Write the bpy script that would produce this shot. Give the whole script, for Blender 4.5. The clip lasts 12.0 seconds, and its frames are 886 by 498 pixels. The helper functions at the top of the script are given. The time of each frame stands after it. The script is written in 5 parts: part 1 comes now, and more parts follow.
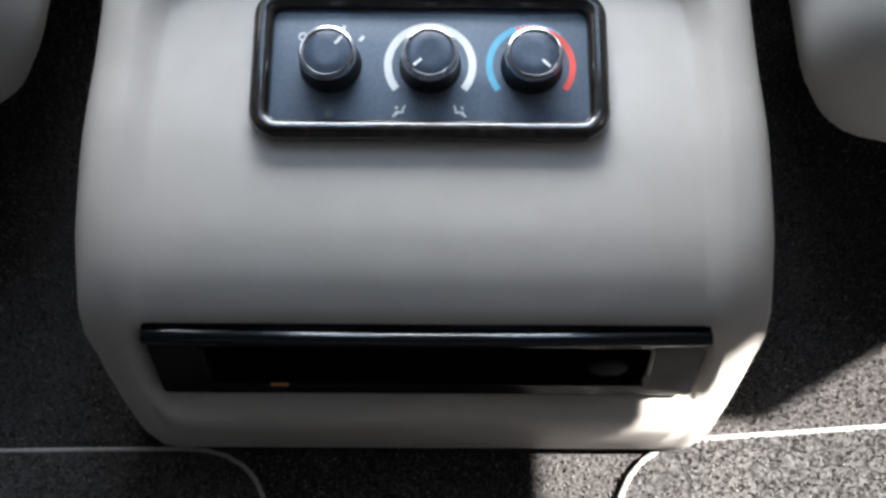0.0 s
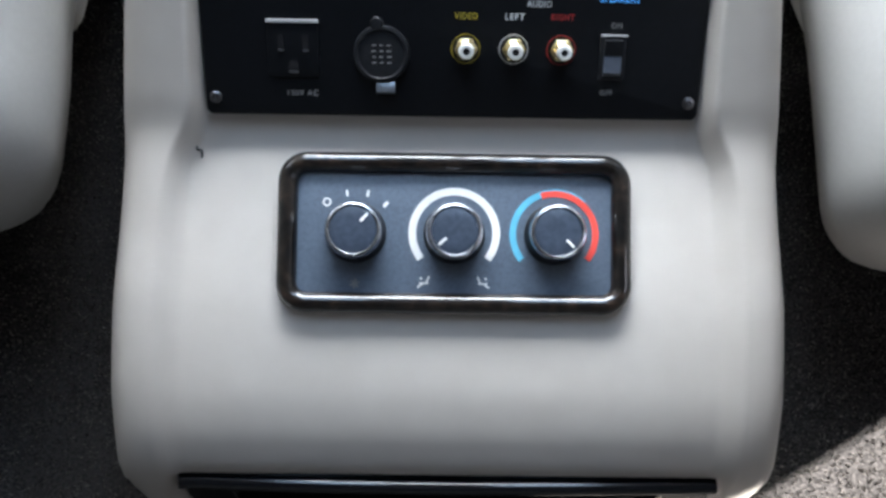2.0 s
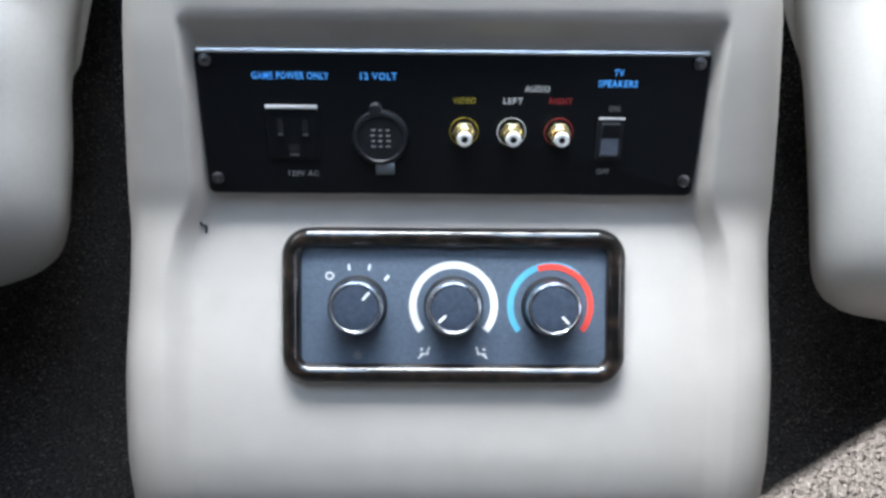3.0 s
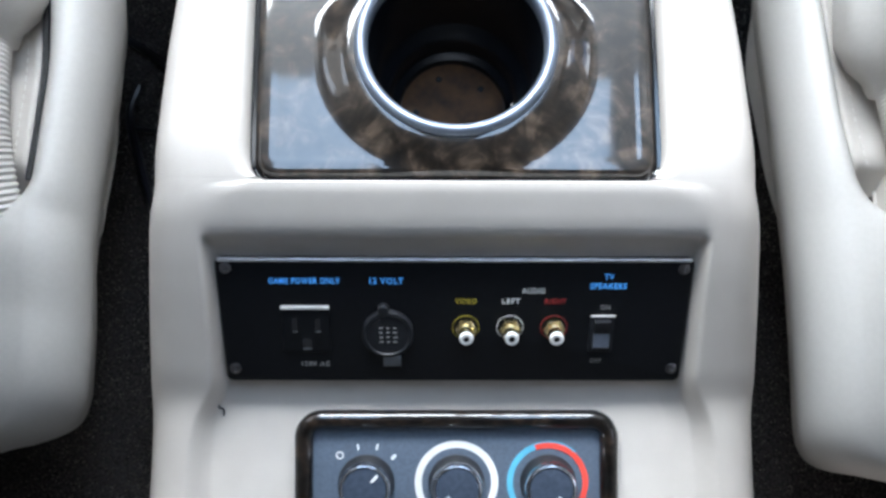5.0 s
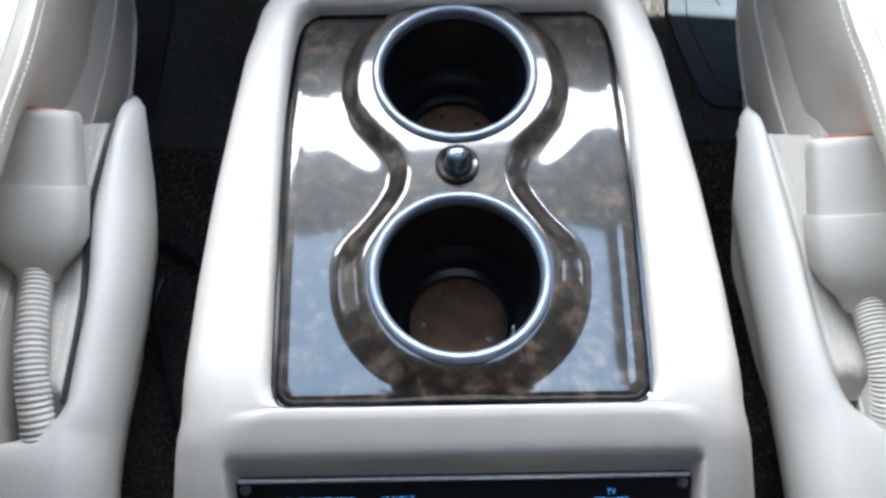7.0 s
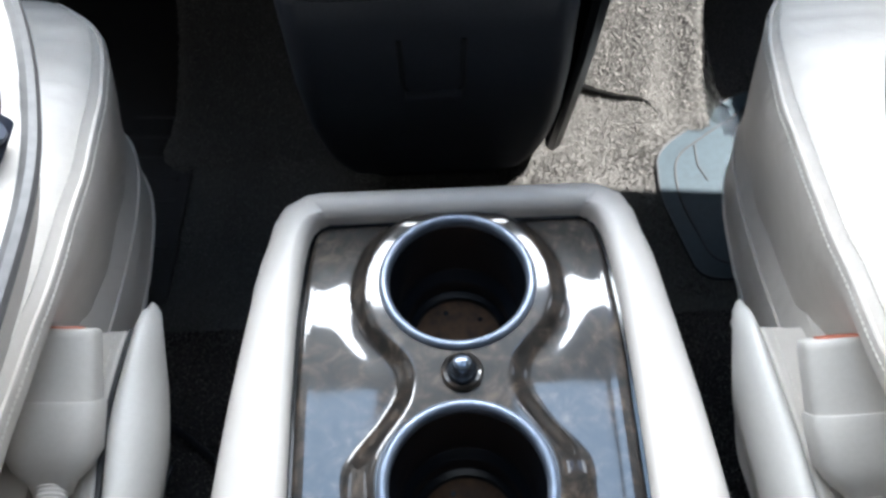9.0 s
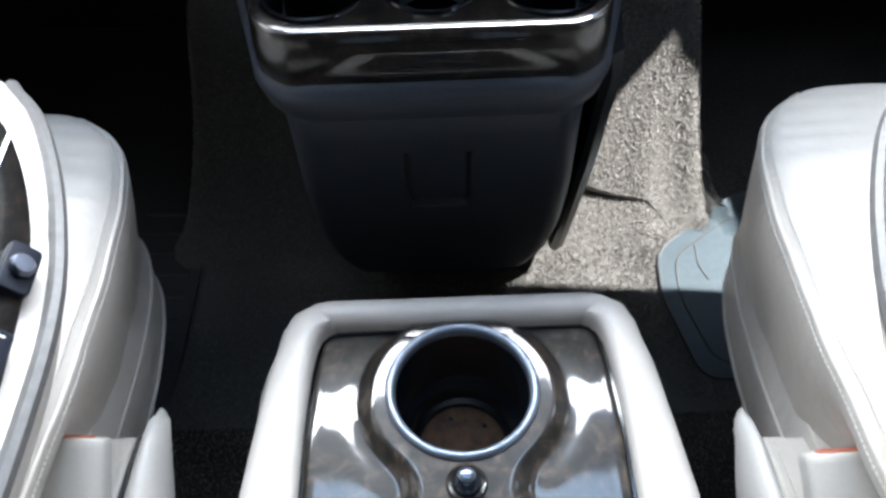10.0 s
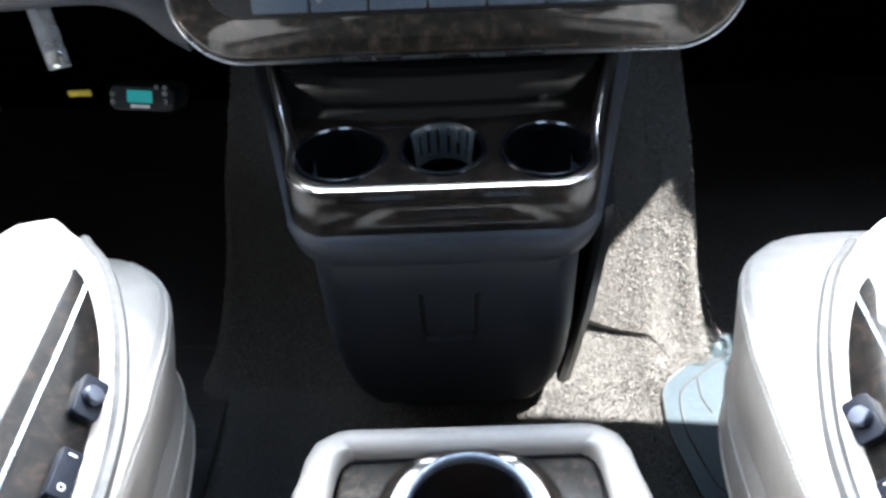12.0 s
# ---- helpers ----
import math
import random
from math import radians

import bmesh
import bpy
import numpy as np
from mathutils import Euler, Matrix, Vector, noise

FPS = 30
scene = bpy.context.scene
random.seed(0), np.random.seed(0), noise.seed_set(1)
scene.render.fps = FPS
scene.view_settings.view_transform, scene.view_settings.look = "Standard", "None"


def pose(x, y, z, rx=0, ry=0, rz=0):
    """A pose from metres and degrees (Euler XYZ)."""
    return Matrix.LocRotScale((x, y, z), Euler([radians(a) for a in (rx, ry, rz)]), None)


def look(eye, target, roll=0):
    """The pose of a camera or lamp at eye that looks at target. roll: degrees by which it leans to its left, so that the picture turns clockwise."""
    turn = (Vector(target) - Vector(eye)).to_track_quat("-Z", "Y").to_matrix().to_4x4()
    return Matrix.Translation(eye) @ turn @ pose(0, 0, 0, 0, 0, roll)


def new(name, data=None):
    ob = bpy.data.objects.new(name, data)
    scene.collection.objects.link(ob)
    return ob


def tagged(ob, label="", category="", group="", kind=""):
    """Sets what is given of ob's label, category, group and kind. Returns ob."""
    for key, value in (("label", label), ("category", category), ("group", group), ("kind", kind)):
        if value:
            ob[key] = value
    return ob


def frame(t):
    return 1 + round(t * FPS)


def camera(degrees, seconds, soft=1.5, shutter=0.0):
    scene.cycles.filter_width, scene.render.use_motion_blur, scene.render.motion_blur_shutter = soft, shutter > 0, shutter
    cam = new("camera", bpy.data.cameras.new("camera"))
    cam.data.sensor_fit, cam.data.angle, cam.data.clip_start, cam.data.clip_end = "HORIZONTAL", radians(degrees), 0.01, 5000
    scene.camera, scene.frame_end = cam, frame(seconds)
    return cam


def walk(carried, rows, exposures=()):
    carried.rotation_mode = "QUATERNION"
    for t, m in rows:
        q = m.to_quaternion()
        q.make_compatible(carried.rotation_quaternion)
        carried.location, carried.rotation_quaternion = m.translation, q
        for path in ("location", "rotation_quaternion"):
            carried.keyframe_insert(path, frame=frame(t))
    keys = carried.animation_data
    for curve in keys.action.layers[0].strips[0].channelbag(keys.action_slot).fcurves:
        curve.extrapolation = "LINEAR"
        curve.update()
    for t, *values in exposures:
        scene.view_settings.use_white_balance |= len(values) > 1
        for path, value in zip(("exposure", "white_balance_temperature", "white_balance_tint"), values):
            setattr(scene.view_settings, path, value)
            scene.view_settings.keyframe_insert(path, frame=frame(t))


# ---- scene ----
cam = camera(56.2, 12.0, soft=3.0)
PATH = [
    (0, (0.008, -0.161, 0.574), (0.015, 0.811, -1.174), 0.7),
    (0.5, (0.007, -0.138, 0.585), (0.006, 0.811, -1.176), 0.1),
    (1, (-0.001, -0.111, 0.608), (0.011, 0.793, -1.176), 0.9),
    (1.5, (-0.004, -0.065, 0.632), (0.007, 0.732, -1.202), 1.3),
    (2, (-0.008, -0.015, 0.654), (0.009, 0.66, -1.229), 2.1),
    (2.5, (-0.007, 0.034, 0.671), (0.006, 0.583, -1.252), 2.0),
    (3, (-0.008, 0.07, 0.693), (0.008, 0.532, -1.253), 2.3),
    (5, (-0.012, 0.15, 0.747), (0.010, 0.684, -1.18), 2.4),
    (5.5, (-0.012, 0.159, 0.762), (0.009, 0.764, -1.144), 1.9),
    (6, (-0.012, 0.171, 0.775), (0.005, 0.837, -1.111), 1.0),
    (6.5, (-0.013, 0.181, 0.79), (0.0, 0.92, -1.068), 0.2),
    (7, (-0.011, 0.188, 0.799), (-0.007, 1.017, -1.02), -0.7),
    (9, (-0.01, 0.219, 0.841), (-0.008, 1.332, -0.821), -2.2),
    (9.5, (-0.01, 0.222, 0.854), (-0.01, 1.417, -0.749), -2.2),
    (10, (-0.01, 0.227, 0.867), (-0.011, 1.496, -0.679), -2.1),
    (10.5, (-0.007, 0.228, 0.876), (-0.017, 1.569, -0.608), -2.4),
    (11, (-0.006, 0.223, 0.89), (-0.022, 1.62, -0.542), -2.2),
    (11.5, (-0.004, 0.2, 0.907), (-0.03, 1.655, -0.464), -2.7),
    (12, (-0.002, 0.183, 0.923), (-0.039, 1.678, -0.405), -2.9),
]
walk(cam, [(t, look(eye, target, roll)) for t, eye, target, roll in PATH],
     exposures=[(0, 3.05), (0.5, 3.18), (2, 3.36), (3, 3.62), (4, 3.58), (5, 3.40), (5.5, 3.36), (7, 3.28), (9, 3.05), (9.5, 3.10), (10.5, 3.42), (12, 3.92)])

# ---- light ----
SUN_DIR = Vector((-0.573, 0.06, -0.819)).normalized()      # the way the sunlight travels
world = bpy.data.worlds.new("sky_world")
scene.world = world
world.use_nodes = True
_n = world.node_tree.nodes
_sky = _n.new("ShaderNodeTexSky")
_sky.sky_type = 'NISHITA'
_sky.sun_disc = False
_sky.sun_elevation = math.asin(-SUN_DIR.z)
_sky.sun_rotation = math.atan2(-SUN_DIR.x, -SUN_DIR.y)
_n["Background"].inputs["Strength"].default_value = 0.05
world.node_tree.links.new(_sky.outputs[0], _n["Background"].inputs[0])
sun = new("sun", bpy.data.lights.new("sun", 'SUN'))
sun.data.energy = 5.0
sun.data.angle = radians(0.5)
sun.data.color = (1.0, 0.975, 0.94)
sun.rotation_euler = SUN_DIR.to_track_quat("-Z", "Y").to_euler()


def window_light(name, at, target, width, height, watts, tint=(0.87, 0.935, 1.0)):
    """The sky's light that comes in through a window opening."""
    la = bpy.data.lights.new(name, 'AREA')
    la.shape, la.size, la.size_y, la.energy = 'RECTANGLE', width, height, watts
    la.color = tint
    ob = new(name, la)
    ob.matrix_world = look(at, target)
    return ob


window_light("windshield_light", (-0.16, 1.70, 1.54), (-0.10, 1.053, 0.778), 1.7, 0.866, 23)
window_light("window_light_east", (0.955, 0.88, 1.18), (0.0, 0.7, 0.5), 0.19, 0.40, 0.16)
window_light("window_light_west", (-0.96, 0.74, 1.25), (0.0, 0.6, 0.5), 0.38, 0.48, 0.30)
# unseen overhead lamps, added for the blue reflections in the wood tray
window_light("added_roof_light_east", (0.30, 0.76, 1.83), (0.30, 0.76, 0.0), 0.26, 0.68, 0.50, (0.50, 0.72, 1.0))
window_light("added_roof_light_west", (-0.30, 0.76, 1.83), (-0.30, 0.76, 0.0), 0.26, 0.68, 0.50, (0.50, 0.72, 1.0))

# ---- materials ----
def material(name, color, rough=0.5, metal=0.0, dark=None, scale=60.0, amount=0.5, bump=0.0, bump_scale=300.0,
             coat=0.0, stain=0.0, spec=0.5, stretch=(1, 1, 1), rough_var=0.0, crease=0.0):
    """Procedural surface: base colour broken up at two scales, fine relief, uneven gloss."""
    m = bpy.data.materials.new(name)
    m.use_nodes = True
    nt, p = m.node_tree, m.node_tree.nodes["Principled BSDF"]
    link = nt.links.new
    co = nt.nodes.new("ShaderNodeTexCoord")
    mp = nt.nodes.new("ShaderNodeMapping")
    mp.inputs["Scale"].default_value = stretch
    link(co.outputs["Object"], mp.inputs["Vector"])

    def noise_tex(sc, detail=4.0):
        t = nt.nodes.new("ShaderNodeTexNoise")
        t.inputs["Scale"].default_value = sc
        t.inputs["Detail"].default_value = detail
        link(mp.outputs[0], t.inputs["Vector"])
        return t
    p.inputs["Roughness"].default_value = rough
    p.inputs["Metallic"].default_value = metal
    p.inputs["Specular IOR Level"].default_value = spec
    p.inputs["Coat Weight"].default_value = coat
    p.inputs["Coat Roughness"].default_value = 0.04
    fine = noise_tex(scale)
    ramp = nt.nodes.new("ShaderNodeValToRGB")
    ramp.color_ramp.elements[0].position, ramp.color_ramp.elements[1].position = 0.5 - 0.3 * amount, 0.5 + 0.3 * amount
    d = dark or [c * 0.8 for c in color]
    ramp.color_ramp.elements[0].color, ramp.color_ramp.elements[1].color = (*d, 1), (*color, 1)
    link(fine.outputs[0], ramp.inputs[0])
    out = ramp.outputs[0]
    if stain:
        big = noise_tex(7.0, 3.0)
        r2 = nt.nodes.new("ShaderNodeMapRange")
        r2.inputs["From Min"].default_value, r2.inputs["From Max"].default_value = 0.35, 0.65
        r2.inputs["To Min"].default_value, r2.inputs["To Max"].default_value = 1 - stain, 1.0
        link(big.outputs[0], r2.inputs["Value"])
        mix = nt.nodes.new("ShaderNodeMix")
        mix.data_type, mix.blend_type = 'RGBA', 'MULTIPLY'
        mix.inputs["Factor"].default_value = 1.0
        link(out, mix.inputs["A"])
        link(r2.outputs[0], mix.inputs["B"])
        out = mix.outputs["Result"]
    link(out, p.inputs["Base Color"])
    if rough_var:
        rv = noise_tex(25.0, 3.0)
        r3 = nt.nodes.new("ShaderNodeMapRange")
        r3.inputs["To Min"].default_value, r3.inputs["To Max"].default_value = max(0.02, rough - rough_var), rough + rough_var
        link(rv.outputs[0], r3.inputs["Value"])
        link(r3.outputs[0], p.inputs["Roughness"])
    if bump:
        bt = noise_tex(bump_scale, 3.0)
        b = nt.nodes.new("ShaderNodeBump")
        b.inputs["Strength"].default_value = bump
        b.inputs["Distance"].default_value = 0.001
        link(bt.outputs[0], b.inputs["Height"])
        link(b.outputs[0], p.inputs["Normal"])
        if crease:                                   # soft wrinkles of a stretched hide
            ct = noise_tex(38.0, 2.0)
            ct.inputs["Distortion"].default_value = 1.2
            c2 = nt.nodes.new("ShaderNodeBump")
            c2.inputs["Strength"].default_value = crease
            c2.inputs["Distance"].default_value = 0.004
            link(ct.outputs[0], c2.inputs["Height"])
            link(c2.outputs[0], b.inputs["Normal"])
    return m


VINYL = material("console_vinyl", (0.538, 0.500, 0.460), 0.42, dark=(0.508, 0.470, 0.432), scale=40, bump=0.05, bump_scale=1100, stain=0.06, rough_var=0.06)
LEATHER = material("seat_leather", (0.605, 0.565, 0.52), 0.42, dark=(0.575, 0.535, 0.49), scale=50, bump=0.10, bump_scale=700, stain=0.08, rough_var=0.08, crease=0.22)
WELT = material("grey_welt", (0.085, 0.080, 0.078), 0.5, scale=200, bump=0.1)
SHIELD = material("seat_plastic", (0.55, 0.535, 0.51), 0.36, dark=(0.535, 0.52, 0.495), scale=300, amount=0.3, bump=0.03, bump_scale=1400, stain=0.05)
BUCKLE = material("buckle_plastic", (0.50, 0.48, 0.45), 0.4, dark=(0.485, 0.465, 0.435), scale=300, amount=0.3, bump=0.05)
THREAD = material("pale_thread", (0.68, 0.65, 0.60), 0.7, scale=400)
CARPET = material("carpet", (0.070, 0.064, 0.062), 0.95, dark=(0.006, 0.006, 0.006), scale=430, amount=0.5, bump=1.0, bump_scale=420, stain=0.25, spec=0.1)
CARPET_MAT = material("mat_carpet", (0.080, 0.075, 0.073), 0.95, dark=(0.011, 0.0105, 0.0105), scale=430, amount=0.5, bump=1.0, bump_scale=420, stain=0.2, spec=0.1)
CARPET_FRONT = material("tunnel_carpet", (0.090, 0.088, 0.085), 0.95, dark=(0.050, 0.049, 0.047), scale=520, amount=0.6, bump=1.0, bump_scale=520, stretch=(1, 0.36, 0.36), stain=0.3, spec=0.1)


def tuft(name, light, dark):
    """Carpet yarn whose shade changes from tuft to tuft."""
    m = bpy.data.materials.new(name)
    m.use_nodes = True
    nt, p = m.node_tree, m.node_tree.nodes["Principled BSDF"]
    p.inputs["Roughness"].default_value, p.inputs["Specular IOR Level"].default_value = 0.9, 0.15
    geo = nt.nodes.new("ShaderNodeNewGeometry")
    ramp = nt.nodes.new("ShaderNodeValToRGB")
    ramp.color_ramp.elements[0].color, ramp.color_ramp.elements[1].color = (*dark, 1), (*light, 1)
    nt.links.new(geo.outputs["Random Per Island"], ramp.inputs[0])
    nt.links.new(ramp.outputs[0], p.inputs["Base Color"])
    return m


PILE = tuft("carpet_yarn", (0.185, 0.168, 0.156), (0.022, 0.020, 0.019))
PILE_MAT = tuft("mat_yarn", (0.165, 0.152, 0.146), (0.028, 0.026, 0.025))
PILE_FRONT = tuft("tunnel_yarn", (0.150, 0.146, 0.139), (0.085, 0.082, 0.078))
BINDING = material("mat_binding", (0.33, 0.31, 0.295), 0.8, scale=300, bump=0.3)


def burl(name, light, mid, dark, scale):
    """Lacquered burl veneer: clouded figure with darker curls and fine pores."""
    m = material(name, light, 0.35, dark=dark, scale=scale, coat=1.0, spec=0.2)
    nt = m.node_tree
    ramp = next(n for n in nt.nodes if n.type == 'VALTORGB')
    cloud = ramp.inputs[0].links[0].from_node
    cloud.inputs["Detail"].default_value, cloud.inputs["Roughness"].default_value = 7.0, 0.62
    cloud.inputs["Distortion"].default_value = 0.7
    ramp.color_ramp.elements[0].position, ramp.color_ramp.elements[1].position = 0.36, 0.68
    e = ramp.color_ramp.elements.new(0.52)
    e.color = (*mid, 1)
    curl = nt.nodes.new("ShaderNodeTexNoise")
    curl.inputs["Scale"].default_value, curl.inputs["Distortion"].default_value = scale * 0.45, 3.0
    nt.links.new(cloud.inputs["Vector"].links[0].from_socket, curl.inputs["Vector"])
    rng = nt.nodes.new("ShaderNodeMapRange")
    rng.inputs["From Min"].default_value, rng.inputs["From Max"].default_value = 0.38, 0.60
    rng.inputs["To Min"].default_value = 0.35
    nt.links.new(curl.outputs[0], rng.inputs["Value"])
    mix = nt.nodes.new("ShaderNodeMix")
    mix.data_type, mix.blend_type = 'RGBA', 'MULTIPLY'
    mix.inputs["Factor"].default_value = 1.0
    nt.links.new(ramp.outputs[0], mix.inputs["A"])
    nt.links.new(rng.outputs[0], mix.inputs["B"])
    nt.links.new(mix.outputs["Result"], nt.nodes["Principled BSDF"].inputs["Base Color"])
    nt.nodes["Principled BSDF"].inputs["Coat Roughness"].default_value = 0.055
    return m


BURL = burl("burl_wood", (0.082, 0.060, 0.044), (0.024, 0.0180, 0.0138), (0.006, 0.0052, 0.0048), 62)
BEZEL = burl("bezel_burl", (0.040, 0.026, 0.018), (0.014, 0.010, 0.008), (0.003, 0.003, 0.003), 80)
BLACK_GLOSS = material("gloss_black", (0.004, 0.0045, 0.006), 0.12, scale=60, spec=0.5)
BLACK = material("black_plastic", (0.016, 0.017, 0.020), 0.38, spec=0.28, scale=400, bump=0.08, bump_scale=1500)
PANEL_BLACK = material("panel_black", (0.006, 0.0068, 0.0085), 0.30, scale=300, bump=0.05, bump_scale=1500, rough_var=0.05, spec=0.25)
FACE = material("slate_face", (0.090, 0.116, 0.155), 0.30, scale=500, bump=0.06, bump_scale=1800)
DASH = material("dash_plastic", (0.031, 0.038, 0.053), 0.5, scale=300, bump=0.15, bump_scale=900, stain=0.2)
RUBBER = material("black_rubber", (0.018, 0.018, 0.020), 0.6, scale=200, bump=0.2)
MAT_RUBBER = material("grey_rubber", (0.026, 0.040, 0.050), 0.55, scale=120, bump=0.15, stain=0.2)
CHROME = material("chrome", (0.80, 0.80, 0.80), 0.12, 1.0, scale=100)
CABLE = material("cable_sheath", (0.012, 0.013, 0.018), 0.28, scale=200)
SLOT = material("slot_black", (0.003, 0.003, 0.004), 0.2, scale=60, spec=0.35)
# pale metal for the panel's top edge highlight only
GLINT_SATIN = material("glint_satin", (0.72, 0.73, 0.75), 0.38, 1.0, scale=150)
LINER = material("cup_liner_black", (0.008, 0.010, 0.014), 0.24, scale=60, spec=0.45)
STEEL = material("satin_steel", (0.42, 0.45, 0.50), 0.28, 1.0, scale=100, rough_var=0.08)
RING = material("cup_rim_satin", (0.19, 0.225, 0.285), 0.31, 0.50, scale=100, rough_var=0.05, spec=0.5)
GOLD = material("gold_plate", (0.88, 0.74, 0.42), 0.22, 1.0, scale=100)
SCREW = material("screw_black_oxide", (0.22, 0.22, 0.24), 0.30, 1.0, scale=200)
WHITE = material("white_print", (0.75, 0.76, 0.76), 0.5)
GREY_PRINT = material("grey_print", (0.22, 0.22, 0.22), 0.5)
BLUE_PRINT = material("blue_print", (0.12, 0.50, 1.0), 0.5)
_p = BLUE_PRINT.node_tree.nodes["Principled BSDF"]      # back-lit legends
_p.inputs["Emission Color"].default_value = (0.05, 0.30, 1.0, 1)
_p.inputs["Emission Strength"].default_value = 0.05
KNOB_TOP = material("knob_top", (0.044, 0.058, 0.084), 0.24, scale=300, bump=0.05, bump_scale=1500)
YELLOW_PRINT = material("yellow_print", (0.42, 0.34, 0.04), 0.5)
RED_PRINT = material("red_print", (0.35, 0.03, 0.03), 0.5)
ARC_RED = material("scale_red", (0.75, 0.07, 0.05), 0.5)
ARC_BLUE = material("scale_blue", (0.10, 0.42, 0.60), 0.5)
NYLON = material("white_nylon", (0.72, 0.72, 0.70), 0.4)
CORK = material("coaster_brown", (0.150, 0.066, 0.024), 0.75, dark=(0.036, 0.016, 0.007), scale=90, amount=0.8, bump=0.2)
LINER_PAD = material("dark_liner", (0.018, 0.018, 0.020), 0.25, scale=60)
HEADLINER = material("headliner", (0.085, 0.083, 0.081), 0.9, scale=300, bump=0.3)
TRIM_WALL = material("wall_trim", (0.11, 0.107, 0.103), 0.7, scale=200, bump=0.2, stain=0.1)
PEG = material("peg_metal", (0.10, 0.12, 0.15), 0.2, 0.8, scale=100, rough_var=0.05)
KNOB_RING = material("knob_ring_metal", (0.62, 0.64, 0.68), 0.26, 1.0, dark=(0.25, 0.26, 0.29), scale=900, amount=0.5, rough_var=0.1)
ORANGE_LABEL = material("orange_label", (0.45, 0.16, 0.05), 0.5)
ROCKER_LIT = material("rocker_lit_grey", (0.085, 0.10, 0.13), 0.3, scale=300, bump=0.05)
RED_BUTTON = material("red_button", (0.60, 0.17, 0.10), 0.4)
YELLOW_TAG = material("yellow_tag", (0.48, 0.38, 0.02), 0.5)
# matt black that paints deep shade: seam gap, slot mouth, footwell bulkhead
SHADE_BLACK = material("shade_black", (0.004, 0.004, 0.004), 1.0, scale=200, spec=0.0)
SWITCH = material("switch_plastic", (0.016, 0.018, 0.026), 0.32, scale=300, bump=0.05, spec=0.12)
SWITCH_METAL = material("switch_metal", (0.20, 0.22, 0.28), 0.3, 1.0, scale=100)
LCD = material("lcd_teal", (0.02, 0.22, 0.23), 0.3)
_p = LCD.node_tree.nodes["Principled BSDF"]
_p.inputs["Emission Color"].default_value = (0.02, 0.5, 0.5, 1)
_p.inputs["Emission Strength"].default_value = 0.02
PLASTIC_CLEAR = bpy.data.materials.new("clear_wrap")
PLASTIC_CLEAR.use_nodes = True
_p = PLASTIC_CLEAR.node_tree.nodes["Principled BSDF"]
_p.inputs["Transmission Weight"].default_value = 1.0
_p.inputs["Roughness"].default_value = 0.07
_p.inputs["Base Color"].default_value = (0.9, 0.93, 0.95, 1)
_p.inputs["IOR"].default_value = 1.3


# ---- mesh helpers ----
def thing(name, label, category, group="", kind="", at=(0, 0, 0)):
    ob = new(name)
    ob.empty_display_size = 0.02
    ob.location = at
    return tagged(ob, label, category, group, kind)


def finish(name, bm, mat, smooth=True, split=40):
    bmesh.ops.remove_doubles(bm, verts=bm.verts, dist=1e-6)
    bmesh.ops.recalc_face_normals(bm, faces=bm.faces)
    me = bpy.data.meshes.new(name)
    bm.to_mesh(me)
    bm.free()
    for q in me.polygons:
        q.use_smooth = smooth
    if smooth:
        me.set_sharp_from_angle(angle=radians(split))
    me.materials.append(mat)
    return new(name, me)


def part(name, bm, mat, parent, label="", smooth=True, split=40):
    ob = finish(name, bm, mat, smooth, split)
    ob.parent = parent
    ob.matrix_parent_inverse = Matrix.Translation(-world_place(parent))
    return tagged(ob, label)


def world_place(ob):
    v = Vector(ob.location)
    while ob.parent:
        v = v + ob.matrix_parent_inverse.translation
        ob = ob.parent
        v = v + ob.location
    return v


def grid(rows, close_u=False, close_v=False):
    """A skin over rows of points."""
    bm = bmesh.new()
    vs = [[bm.verts.new(c) for c in r] for r in rows]
    nr, nc = len(vs), len(vs[0])
    for i in range(nr if close_v else nr - 1):
        for j in range(nc if close_u else nc - 1):
            a, b = vs[i][j], vs[i][(j + 1) % nc]
            c, d = vs[(i + 1) % nr][(j + 1) % nc], vs[(i + 1) % nr][j]
            try:
                bm.faces.new([v for k, v in enumerate((a, b, c, d))])
            except ValueError:
                pass
    return bm


def cap(bm, row_start, count):
    bm.verts.ensure_lookup_table()
    bm.faces.new([bm.verts[row_start + i] for i in range(count)])


def box(bm, c, s, bevel=0.0, m=Matrix()):
    r = bmesh.ops.create_cube(bm, size=1.0, matrix=m @ Matrix.LocRotScale(c, None, s))
    if bevel:
        es = list({e for v in r["verts"] for e in v.link_edges})
        bmesh.ops.bevel(bm, geom=es, offset=bevel, segments=2, affect='EDGES', profile=0.6)
    return bm


def lathe(profile, m=Matrix(), n=40, start=0.0, sweep=2 * math.pi):
    """Turn (radius, height) points round the local z axis."""
    full = abs(sweep - 2 * math.pi) < 1e-6
    k = n if full else n + 1
    rows = [[m @ Vector((r * math.cos(start + sweep * i / n), r * math.sin(start + sweep * i / n), h)) for i in range(k)] for r, h in profile]
    return grid(rows, close_u=full)


def smooth_path(pts, n=8):
    pts = [Vector(p) for p in pts]
    out = []
    for i in range(len(pts) - 1):
        p0, p1, p2, p3 = pts[max(i - 1, 0)], pts[i], pts[i + 1], pts[min(i + 2, len(pts) - 1)]
        for k in range(n):
            t = k / n
            out.append(0.5 * ((2 * p1) + (p2 - p0) * t + (2 * p0 - 5 * p1 + 4 * p2 - p3) * t * t + (3 * p1 - p0 - 3 * p2 + p3) * t ** 3))
    return out + [pts[-1]]


